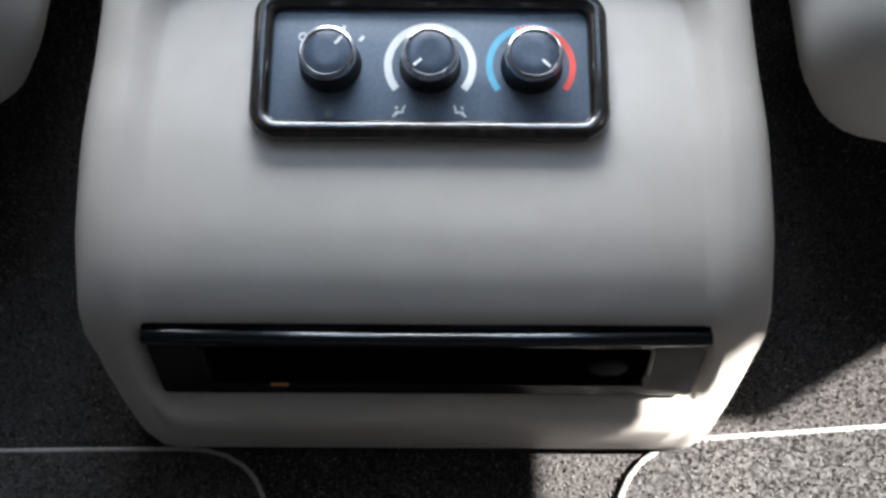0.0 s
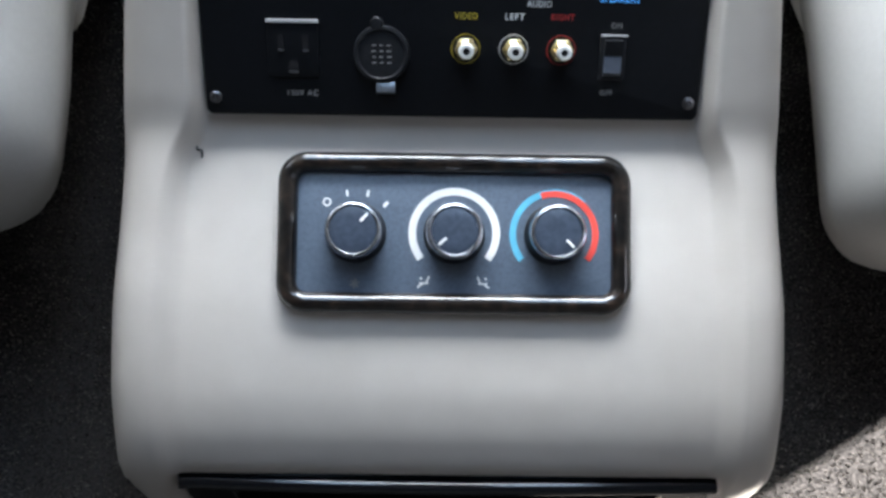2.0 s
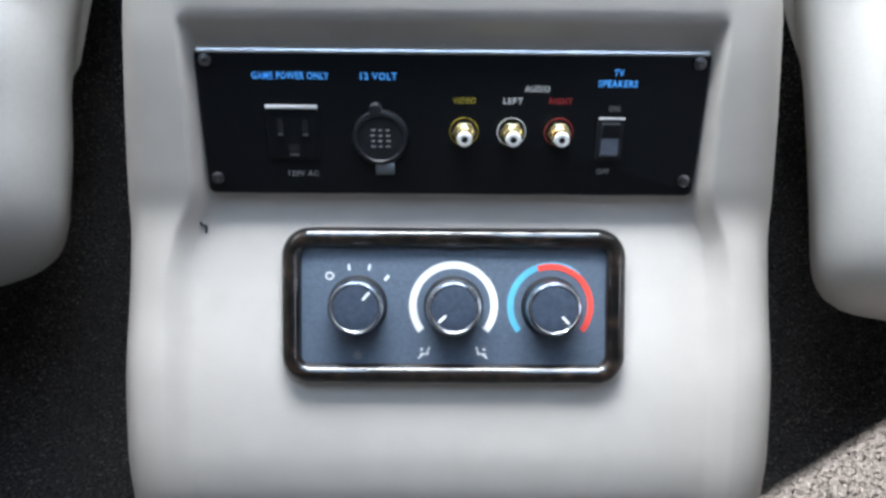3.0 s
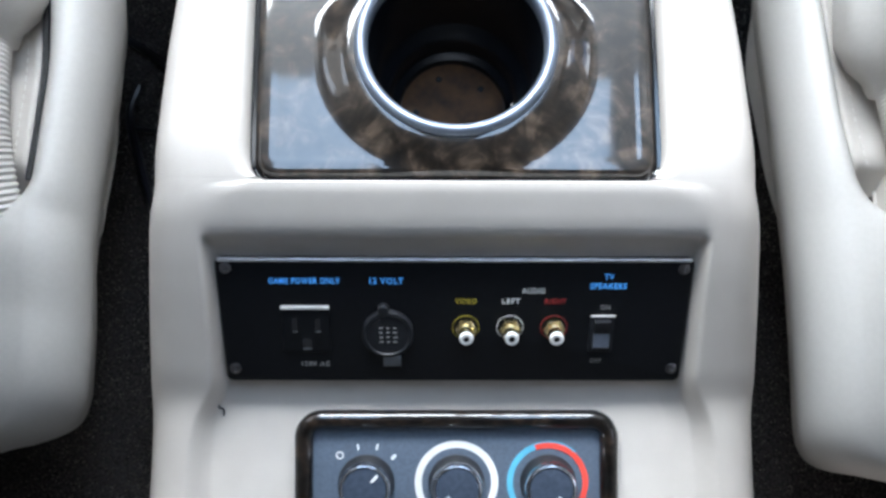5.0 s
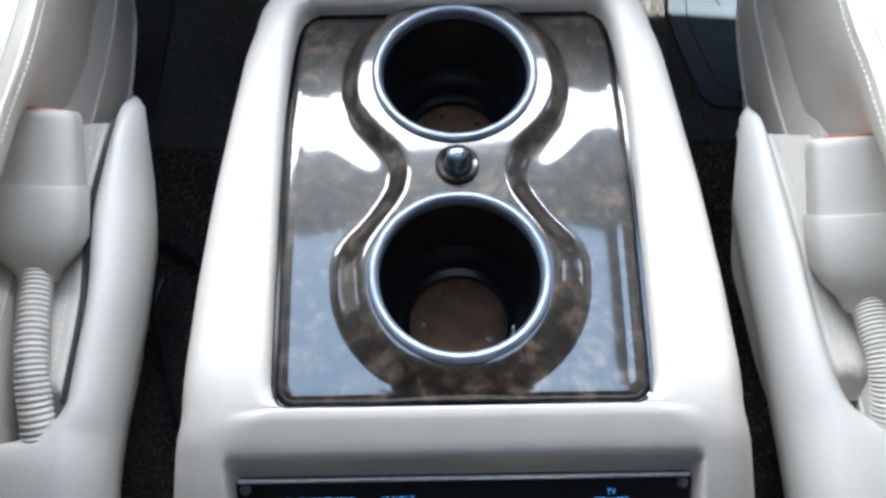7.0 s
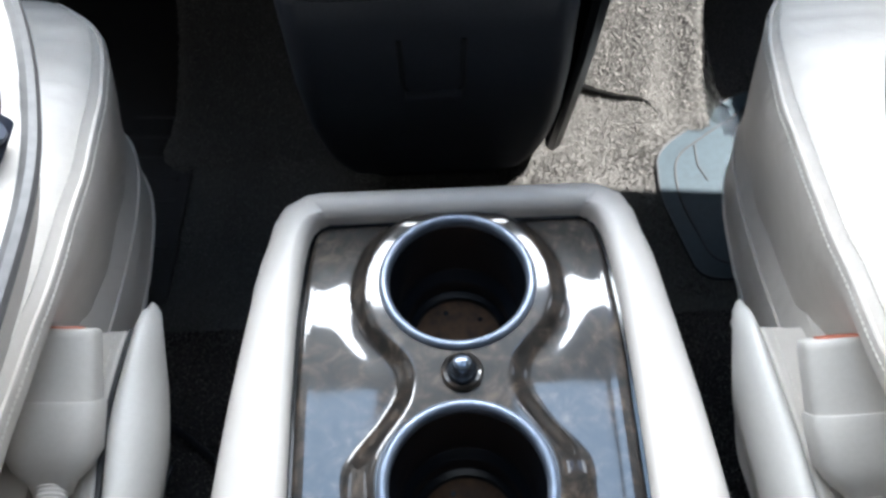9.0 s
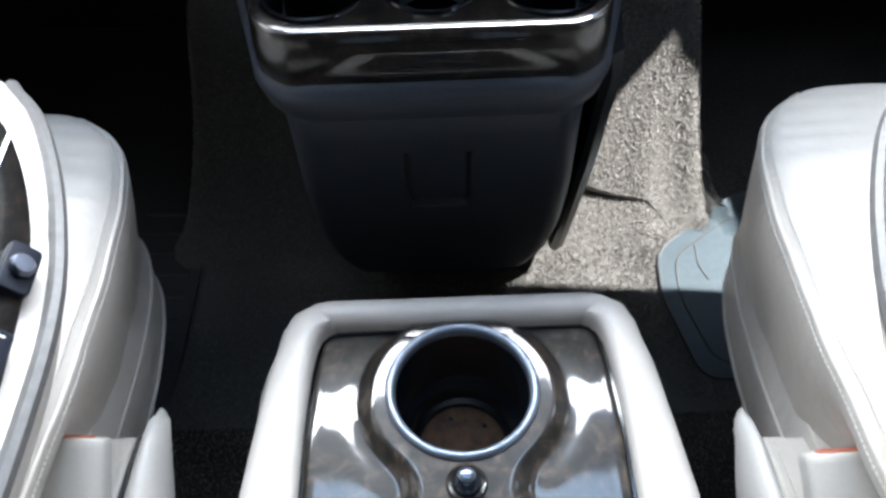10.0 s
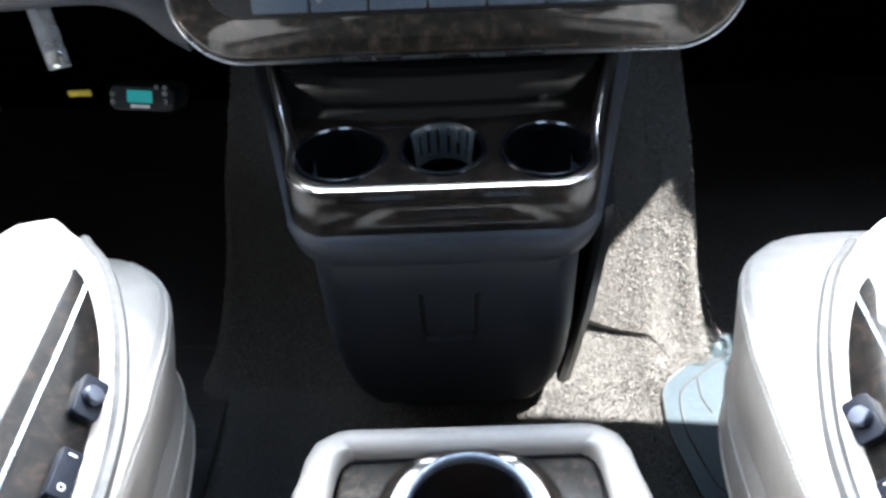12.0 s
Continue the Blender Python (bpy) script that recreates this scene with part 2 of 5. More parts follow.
def tube(path, radius, n=10, closed=False, flat=1.0):
    """A round rod along a path; radius is a number or a function of 0..1."""
    path = [Vector(p) for p in path]
    rows, k = [], len(path)
    up = Vector((0.13, 0.21, 0.97)).normalized()
    for i, p in enumerate(path):
        a = path[i - 1] if (i or closed) else p
        b = path[(i + 1) % k] if (i < k - 1 or closed) else p
        d = (b - a).normalized()
        side = d.cross(up).normalized()
        top = side.cross(d).normalized()
        r = radius(i / (k - 1)) if callable(radius) else radius
        rows.append([p + side * (r * math.cos(q)) + top * (r * flat * math.sin(q)) for q in (2 * math.pi * j / n for j in range(n))])
    bm = grid(rows, close_u=True, close_v=closed)
    if not closed:
        cap(bm, 0, n)
        cap(bm, (k - 1) * n, n)
    return bm


def rounded(w, h, r, n=6, cx=0.0, cy=0.0):
    """The outline of a rounded rectangle."""
    out = []
    for sx, sy, a0 in ((1, 1, 0), (-1, 1, 90), (-1, -1, 180), (1, -1, 270)):
        for i in range(n + 1):
            a = radians(a0 + 90 * i / n)
            out.append((cx + sx * (w / 2 - r) + r * math.cos(a), cy + sy * (h / 2 - r) + r * math.sin(a)))
    return out


def slab(outline, z0, z1, m=Matrix(), bevel=0.0):
    """A plate between two heights over an outline, its top edge rounded."""
    def ring(off, z):
        out = []
        k = len(outline)
        for i, p in enumerate(outline):
            a, b = Vector(outline[i - 1]), Vector(outline[(i + 1) % k])
            d = (b - a)
            nrm = Vector((d.y, -d.x)).normalized() if d.length > 1e-9 else Vector((0, 0))
            out.append(m @ Vector((p[0] - nrm.x * off, p[1] - nrm.y * off, z)))
        return out
    rows = [ring(0, z0)]
    if bevel:
        for q in (0, 30, 60, 90):
            rows.append(ring(bevel * (1 - math.cos(radians(q))), z1 - bevel + bevel * math.sin(radians(q))))
    else:
        rows.append(ring(0, z1))
    bm = grid(rows, close_u=True)
    cap(bm, 0, len(outline))
    cap(bm, (len(rows) - 1) * len(outline), len(outline))
    return bm


def lettering(text, size, m, mat, parent, name="lettering", width=None, label=""):
    """Printed words, centred on m, slightly raised."""
    cu = bpy.data.curves.new("text", 'FONT')
    cu.body, cu.size, cu.align_x, cu.align_y = text, size, 'CENTER', 'CENTER'
    cu.extrude = 0.00012
    cu.offset = 0.00005
    cu.space_character = 1.12
    cu.resolution_u = 2
    tmp = new("text_tmp", cu)
    dg = bpy.context.evaluated_depsgraph_get()
    me = bpy.data.meshes.new_from_object(tmp.evaluated_get(dg))
    bpy.data.objects.remove(tmp)
    bpy.data.curves.remove(cu)
    xs = [v.co.x for v in me.vertices]
    k = width / (max(xs) - min(xs)) if width else 1.0
    me.transform(m @ Matrix.Diagonal((k, 1, 1, 1)))
    me.materials.clear()
    me.materials.append(mat)
    ob = new(name, me)
    ob.parent = parent
    ob.matrix_parent_inverse = Matrix.Translation(-world_place(parent))
    return tagged(ob, label)


def lerp_keys(keys, s):
    """Linear look-up in rows whose first column rises."""
    if s <= keys[0][0]:
        return keys[0][1:]
    for a, b in zip(keys, keys[1:]):
        if s <= b[0]:
            t = (s - a[0]) / (b[0] - a[0])
            return tuple(u + (v - u) * t for u, v in zip(a[1:], b[1:]))
    return keys[-1][1:]


def smoothstep(t):
    t = min(1.0, max(0.0, t))
    return t * t * (3 - 2 * t)


# ---- the shell of the van ----
def wall_with_windows(name, plane, x, y0, y1, z0, z1, holes, thick=0.06):
    """A side wall along y, with rectangular openings cut right through."""
    ys = sorted({y0, y1, *[h[0] for h in holes], *[h[1] for h in holes]})
    zs = sorted({z0, z1, *[h[2] for h in holes], *[h[3] for h in holes]})
    bm = bmesh.new()
    for a, b in zip(ys, ys[1:]):
        for c, d in zip(zs, zs[1:]):
            mid = ((a + b) / 2, (c + d) / 2)
            if any(h[0] < mid[0] < h[1] and h[2] < mid[1] < h[3] for h in holes):
                continue
            if plane == "x":
                box(bm, (x, mid[0], mid[1]), (thick, b - a, d - c))
            else:
                box(bm, (mid[0], x, mid[1]), (b - a, thick, d - c))
    return tagged(finish(name, bm, TRIM_WALL, smooth=False), "beige trimmed van side with window openings", "wall", kind="structure")


# unseen openings, sized by where the sun patches fall on the floor
FRONT_WIN = (0.775, 1.00, 0.84, 1.55)
REAR_WIN = (-0.30, 0.06, 0.845, 1.36)
wall_with_windows("wall_east", "x", 1.0, -2.2, 2.3, -0.02, 1.85, [FRONT_WIN, REAR_WIN])
wall_with_windows("wall_west", "x", -1.0, -2.2, 2.3, -0.02, 1.85, [(0.55, 0.93, 1.00, 1.50)])
wall_with_windows("wall_north", "y", 2.33, -1.0, 1.0, -0.02, 1.0, [])
wall_with_windows("wall_south", "y", -2.23, -1.0, 1.0, -0.02, 1.85, [])
# unseen pieces that slant the sun patches: passenger window corners, pillar before the rear one
for corners in (((-0.068, 1.366), (-0.062, 1.11), (0.062, 0.843), (0.066, 0.843), (0.066, 1.366)), ((1.004, 1.286), (1.004, 1.554), (0.771, 1.554), (0.771, 1.43)), ((1.004, 1.286), (0.975, 1.21), (0.940, 0.836), (1.004, 0.836))):
    bm = grid([[(x, y, z) for y, z in corners] for x in (0.985, 1.015)], close_u=True)
    cap(bm, 0, len(corners))
    cap(bm, len(corners), len(corners))
    tagged(finish("trim", bm, TRIM_WALL, smooth=False), "unseen beige corner piece of the side window that shapes the sun patch", "trim", kind="structure")

# roof: headliner that stops at the sloped windscreen, with openings for two added, unseen roof lights over the front
# seats
bm = bmesh.new()
for x0, x1, y0, y1 in ((-1.05, 1.05, -2.3, 0.41), (-1.05, 1.05, 1.11, 1.35), (-1.05, -0.44, 0.41, 1.11), (-0.16, 0.16, 0.41, 1.11), (0.44, 1.05, 0.41, 1.11)):
    box(bm, ((x0 + x1) / 2, (y0 + y1) / 2, 1.86), (x1 - x0, y1 - y0, 0.05))
tagged(finish("ceiling", bm, HEADLINER, smooth=False), "pale fabric headliner of the van", "ceiling", kind="structure")
for sx in (-1, 1):       # windscreen pillars
    bm = tube([(sx * 0.95, 1.35, 1.86), (sx * 0.96, 2.32, 0.98)], 0.06, 10)
    tagged(finish("trim", bm, TRIM_WALL), "beige windscreen pillar trim", "pillar", kind="structure")

# floor: one sheet of carpet with an uneven pile
rows = []
for i in range(181):
    y = -2.2 + 4.5 * i / 180
    rows.append([(x, y, 0.0012 * noise.noise(Vector((x * 9, y * 9, 0)))) for x in (-1.0 + 2.0 * j / 80 for j in range(81))])
floor = tagged(finish("floor", grid(rows), CARPET), "charcoal brown speckled carpet floor", "carpet", kind="structure")
bm = box(bmesh.new(), (0, 0, -1.0), (400, 400, 0.1))
tagged(finish("ground", bm, material("asphalt", (0.09, 0.09, 0.09), 0.9, scale=3, amount=1.0), smooth=False), "grey asphalt outside the van", "ground", kind="structure")


# ---- rear floor console ----
console = thing("floor_console", "pale grey vinyl floor console with cup holders between the seats", "console")

# profile keys: y, z of the face; y, z of the side rail; half width of the face; half width of the rail
K = [
    (-0.002, 0.004, -0.002, 0.004, 0.140, 0.166),
    (-0.006, 0.020, -0.006, 0.020, 0.146, 0.170),
    (-0.008, 0.045, -0.006, 0.045, 0.150, 0.171),
    (-0.0085, 0.066, -0.003, 0.068, 0.153, 0.171),
    (-0.0070, 0.0765, 0.000, 0.082, 0.154, 0.171),
    (-0.0038, 0.0815, 0.002, 0.089, 0.155, 0.171),
    (0.004, 0.0845, 0.004, 0.095, 0.155, 0.171),
    (0.012, 0.0865, 0.006, 0.102, 0.155, 0.171),
    (0.017, 0.089, 0.008, 0.110, 0.155, 0.171),
    (0.034, 0.145, 0.014, 0.137, 0.153, 0.169),
    (0.030, 0.148, 0.017, 0.146, 0.150, 0.168),
    (0.024, 0.150, 0.020, 0.154, 0.151, 0.168),
    (0.024, 0.157, 0.023, 0.162, 0.151, 0.167),
    (0.030, 0.165, 0.030, 0.173, 0.151, 0.167),
    (0.043, 0.178, 0.043, 0.186, 0.150, 0.166),
    (0.062, 0.191, 0.062, 0.199, 0.149, 0.166),
    (0.085, 0.202, 0.085, 0.211, 0.148, 0.165),
    (0.110, 0.212, 0.110, 0.222, 0.147, 0.164),
    (0.150, 0.2235, 0.150, 0.2345, 0.145, 0.163),
    (0.185, 0.233, 0.185, 0.2485, 0.143, 0.162),
    (0.198, 0.2375, 0.198, 0.2562, 0.1376, 0.1615),
    (0.205, 0.243, 0.205, 0.263, 0.1348, 0.1605),
    (0.240, 0.272, 0.240, 0.2915, 0.1328, 0.1555),
    (0.266, 0.2945, 0.266, 0.3125, 0.1326, 0.1512),
    (0.2710, 0.2990, 0.2710, 0.3162, 0.1325, 0.1505),
    (0.2732, 0.3030, 0.2732, 0.3178, 0.1324, 0.1502),
    (0.2746, 0.3100, 0.2748, 0.3190, 0.1323, 0.1499),
    (0.2756, 0.3158, 0.2760, 0.3199, 0.1320, 0.1497),
    (0.2774, 0.3196, 0.2778, 0.3212, 0.1325, 0.1494),
    (0.2805, 0.3228, 0.2806, 0.3234, 0.1310, 0.1490),
    (0.2860, 0.3270, 0.2860, 0.3270, 0.1290, 0.1480),
    (0.2907, 0.3304, 0.2907, 0.3297, 0.1240, 0.1470),
    (0.2950, 0.3337, 0.2950, 0.3320, 0.1170, 0.1458),
    (0.2977, 0.3354, 0.2977, 0.3333, 0.1110, 0.1450),
    (0.3003, 0.3362, 0.3003, 0.3345, 0.1060, 0.1446),
    (0.3022, 0.3335, 0.3022, 0.3352, 0.1020, 0.1443),
    (0.3032, 0.3290, 0.3032, 0.3356, 0.1005, 0.1441),
    (0.3034, 0.2000, 0.3034, 0.3357, 0.1005, 0.1441),
    (0.3052, 0.2000, 0.3052, 0.3364, 0.1055, 0.1440),
    (0.3095, 0.2000, 0.3095, 0.3379, 0.1087, 0.1439),
    (0.3167, 0.2000, 0.3167, 0.3399, 0.1103, 0.1437),
    (0.3289, 0.2000, 0.3289, 0.3417, 0.1110, 0.1432),
    (0.3800, 0.2000, 0.3800, 0.3420, 0.1123, 0.1414),
    (0.4400, 0.2000, 0.4400, 0.3420, 0.1133, 0.1375),
    (0.5000, 0.2000, 0.5000, 0.3420, 0.1135, 0.1315),
    (0.5500, 0.2000, 0.5500, 0.3420, 0.1115, 0.1260),
    (0.5720, 0.2000, 0.5720, 0.3420, 0.1091, 0.1210),
    (0.5820, 0.2000, 0.5820, 0.3420, 0.1060, 0.1195),
    (0.5880, 0.2000, 0.5880, 0.3420, 0.1010, 0.1185),
    (0.5900, 0.2000, 0.5900, 0.3420, 0.0960, 0.1180),
    (0.5910, 0.3320, 0.5910, 0.3420, 0.0960, 0.1180),
    (0.5940, 0.3395, 0.5940, 0.3420, 0.0985, 0.1160),
    (0.602, 0.343, 0.602, 0.342, 0.107, 0.113),
    (0.611, 0.339, 0.611, 0.338, 0.100, 0.104),
    (0.618, 0.328, 0.618, 0.328, 0.100, 0.103),
    (0.621, 0.300, 0.621, 0.300, 0.104, 0.112),
    (0.626, 0.150, 0.626, 0.150, 0.126, 0.138),
    (0.630, 0.002, 0.630, 0.002, 0.134, 0.149),
]


def refine(keys, n=3):
    out = []
    for i in range(len(keys) - 1):
        p0, p1, p2, p3 = (np.array(keys[j]) for j in (max(i - 1, 0), i, i + 1, min(i + 2, len(keys) - 1)))
        d = np.linalg.norm((p2 - p1)[:2])
        k = max(1, min(6, int(d / 0.006)))
        for q in range(k):
            t = q / k
            lin = p1 + (p2 - p1) * t
            cub = 0.5 * (2 * p1 + (p2 - p0) * t + (2 * p0 - 5 * p1 + 4 * p2 - p3) * t * t + (3 * p1 - p0 - 3 * p2 + p3) * t ** 3)
            out.append(tuple(0.5 * (lin + cub)))
    return out + [keys[-1]]


def low_half(y):
    """Half width of the lower body, which keeps its width while the rail above narrows to the front."""
    return lerp_keys([(0.40, 0.160), (0.50, 0.167), (0.57, 0.168), (0.60, 0.162), (0.616, 0.150), (0.63, 0.13)], y)[0]


def console_row(k):
    yi, zi, yr, zr, a, b = k
    b += 0.004 * (1 - smoothstep((yr - 0.10) / 0.10)) * smoothstep((zr - 0.06) / 0.06)
    half = []
    for t in (0.0, 0.25, 0.5, 0.75, 0.9):
        half.append((a * t, yi, zi))
    wide = smoothstep((yr - 0.276) / 0.012) * (1 - smoothstep((yr - 0.300) / 0.003))
    step = min(0.0062 + 0.009 * smoothstep((0.205 - yr) / 0.05) + 0.020 * wide if yr < 0.305 else 0.004, max(0.003, b - a - 0.004))
    if zi < 0.25 and yr > 0.30:                              # the rolled inner edge of the cup well
        for dx, dz in ((0.0, zi - zr), (0.0004, -0.013), (0.0012, -0.0065), (0.0036, -0.0022), (0.0085, 0.0)):
            half.append((a + dx, yi, zr + dz))
    else:
        for t in (0.0, 0.2, 0.5, 0.8, 1.0):                  # the crease between face and rail
            s = smoothstep(t)
            half.append((a + step * t, yi + (yr - yi) * s, zi + (zr - zi) * s))
    xe = half[-1][0]
    for t in (0.12, 0.3, 0.6):
        half.append((xe + (b - xe) * t, yr, zr))
    # roll the rail over towards the flank
    rear = smoothstep((0.17 - zr) / 0.06) if yr < 0.2 else 0.0
    front = smoothstep((yr - 0.604) / 0.014)
    r = 0.020
    for q in (0, 22, 45, 68, 90):
        s, c = math.sin(radians(q)), 1 - math.cos(radians(q))
        half.append((b + r * s, yr + r * c * (rear - front), max(0.0, zr - r * c * (1 - rear) * (1 - front))))
    xo, yo, zo = half[-1]
    for t in (0.05, 0.10, 0.16, 0.24, 0.4, 0.7, 1.0):
        swell = max(0.0, low_half(yr) - xo) * smoothstep(t / 0.22) * smoothstep((zr - 0.15) / 0.1)
        half.append((xo + max(swell, zo * t * (0.08 - 0.06 * rear)), yo, zo * (1 - t)))
    return [(-x, y, z) for x, y, z in reversed(half[1:])] + half


part("body", grid([console_row(k) for k in refine(K)]), VINYL, console, split=60)

# raised burl wood tray with two sculpted collars joined by a waist
CUP1, CUP2, RIM_Z = 0.381, 0.529, 0.3405
tray = part("wood_tray", bmesh.new(), BURL, console, "glossy dark burl wood cup holder tray")


TY0, TY1 = 0.3030, 0.5912


def tray_half(y):
    return lerp_keys([(0.303, 0.1108), (0.33, 0.1118), (0.38, 0.1130), (0.44, 0.1140), (0.50, 0.1142), (0.55, 0.1122), (0.572, 0.1098), (0.592, 0.1060)], y)[0]


def tray_edge(x, y, r=0.014):
    """Distance in from the rounded outline of the tray."""
    dx, dy = tray_half(y) - abs(x), min(y - TY0, TY1 - y)
    return r - math.hypot(r - dx, r - dy) if dx < r and dy < r else min(dx, dy)


# the deck runs level at the back and rolls down towards the front
DECK = [0.3300]
for i in range(120):
    y = TY0 + (TY1 - TY0) * i / 119
    slope = 0.5 - 5.5 * smoothstep((y - 0.475) / 0.085) + 3.0 * smoothstep((y - 0.570) / 0.022)
    DECK.append(DECK[-1] + math.tan(radians(slope)) * (TY1 - TY0) / 119)


def deck(y):
    q = min(119.0, max(0.0, 119 * (y - TY0) / (TY1 - TY0)))
    i = int(q)
    return DECK[i] + (DECK[i + 1] - DECK[i]) * (q - i)


def collar_distance(x, y):
    """How far outside the figure-of-eight collar a place lies."""
    mid, half = (CUP1 + CUP2) / 2, (CUP2 - CUP1) / 2
    ring = min(math.hypot(x, y - CUP1), math.hypot(x, y - CUP2)) - 0.063
    q = min(1.0, abs(y - mid) / half)
    waist = abs(x) - (0.037 + 0.026 * (0.5 - 0.5 * math.cos(math.pi * q)))
    waist *= 0.90 + 0.10 * q ** 4
    k = 0.010 * (1 - q ** 3) + 1e-6
    h = min(1.0, max(0.0, 0.5 + 0.5 * (waist - ring) / k)) if q < 1.0 else 0.0
    return ring if q >= 1.0 else waist * (1 - h) + ring * h - k * h * (1 - h)


def tray_height(x, y):
    d = collar_distance(x, y)
    front = smoothstep((y - 0.45) / 0.05)                    # a flat shoulder round the front cup, a plain cone round the rear one
    lift = 1 - smoothstep((d + 0.007 - 0.0080 * front) / (0.024 - 0.009 * smoothstep((y - 0.395) / 0.03) - 0.002 * front))
    groove = 0.0009 * math.exp(-((d - 0.017) / 0.008) ** 2) * smoothstep((y - 0.45) / 0.04) * (1 - smoothstep((y - 0.50) / 0.08))
    edge = tray_edge(x, y)
    u = min(1.0, max(0.0, d) / max(0.012, max(0.0, d) + edge))
    base = deck(y) + 0.0003 * math.sin(math.pi * u) - groove
    z = base + max(0.0, RIM_Z - 0.0015 - base) * lift
    return z - 0.0050 * (1 - smoothstep(edge / 0.0060)) + 0.0002 * math.exp(-((edge - 0.0105) / 0.0022) ** 2)


nx, ny = 150, 190
bm = bmesh.new()
vs = []
for i in range(ny + 1):
    y = TY0 + (TY1 - TY0) * i / ny
    vs.append([bm.verts.new((x, y, tray_height(x, y))) for x in (tray_half(y) * (2 * j / nx - 1) for j in range(nx + 1))])
for i in range(ny):
    for j in range(nx):
        c = (vs[i][j].co + vs[i + 1][j + 1].co) / 2
        if min(math.hypot(c.x, c.y - CUP1), math.hypot(c.x, c.y - CUP2)) > 0.0515 and tray_edge(c.x, c.y) > -0.0004:
            bm.faces.new((vs[i][j], vs[i][j + 1], vs[i + 1][j + 1], vs[i + 1][j]))
bmesh.ops.delete(bm, geom=[v for v in bm.verts if not v.link_faces], context='VERTS')
for f in bm.faces:
    f.smooth = True
bm.to_mesh(tray.data)
bm.free()

# dark gasket in the gap between the tray and the vinyl lip
gasket = []
for sx, y0, y1 in ((1, TY0 + 0.010, TY1 - 0.012), (-1, TY1 - 0.012, TY0 + 0.010)):
    gasket += [(sx * (tray_half(y) - 0.0008), y) for y in (y0 + (y1 - y0) * i / 20 for i in range(21))]
    ye, yc, q0 = (TY1, TY1 - 0.012, 0) if sx > 0 else (TY0, TY0 + 0.010, 180)
    for i in range(1, 7):
        a = radians(q0 + 90 * i / 6)
        gasket.append((sx * (tray_half(yc) - 0.0118) + 0.011 * math.cos(a), yc + abs(ye - yc) * math.sin(a)))
    for i in range(0, 6):
        a = radians(q0 + 90 + 90 * i / 6)
        gasket.append((-sx * (tray_half(yc) - 0.0118) + 0.011 * math.cos(a), yc + abs(ye - yc) * math.sin(a)))
part("gasket", tube([(x, y, deck(y) - 0.0038) for x, y in gasket], 0.0029, 8, closed=True), BLACK_GLOSS, tray, "gloss black gasket round the tray")

for cy in (CUP1, CUP2):
    m = Matrix.Translation((0, cy, RIM_Z))
    part("cup_rim", lathe([(0.0562, -0.006), (0.0561, -0.0012), (0.0555, 0.0006), (0.0543, 0.0019), (0.0528, 0.0024), (0.0512, 0.0020), (0.0500, 0.0010), (0.0492, -0.0008), (0.0490, -0.004), (0.0490, -0.010)], m, 72), RING, tray, "blue-grey metal cup rim")
    part("cup_liner", lathe([(0.0489, -0.006), (0.0478, -0.045), (0.0472, -0.060), (0.0455, -0.064), (0.0415, -0.067), (0.0395, -0.070), (0.0385, -0.083), (0.0345, -0.086), (0.0335, -0.094)], m, 72), LINER, tray, "black plastic cup liner")
    part("coaster", lathe([(0.0337, -0.0905), (0.030, -0.0900), (0.012, -0.0898), (0.0, -0.0898)], m, 48), CORK, tray, "brown round cup bottom")
    for k in range(5):
        a = radians(40 + 72 * k)
        part("drain_hole", lathe([(0.0022, -0.0897), (0.0020, -0.0894), (0.0, -0.0894)], m @ Matrix.Translation((0.024 * math.cos(a), 0.024 * math.sin(a), 0)), 10), LINER_PAD, tray)
    part("grip_fin", box(bmesh.new(), (0.033, cy - 0.028, RIM_Z - 0.055), (0.0015, 0.010, 0.05), 0.0004), BLACK, tray)
m = Matrix.Translation((0, 0.4565, RIM_Z))
part("peg_socket", lathe([(0.0142, -0.003), (0.0140, 0.0006), (0.0126, 0.0020), (0.0108, 0.0014), (0.0098, -0.004)], m, 32), BURL, tray)
part("peg", lathe([(0.0098, -0.003), (0.0094, 0.0012), (0.0076, 0.0030), (0.0068, 0.0045), (0.0067, 0.0115), (0.0060, 0.0136), (0.0038, 0.0147), (0.0, 0.0150)], m, 32), PEG, tray, "small dark metal push button")

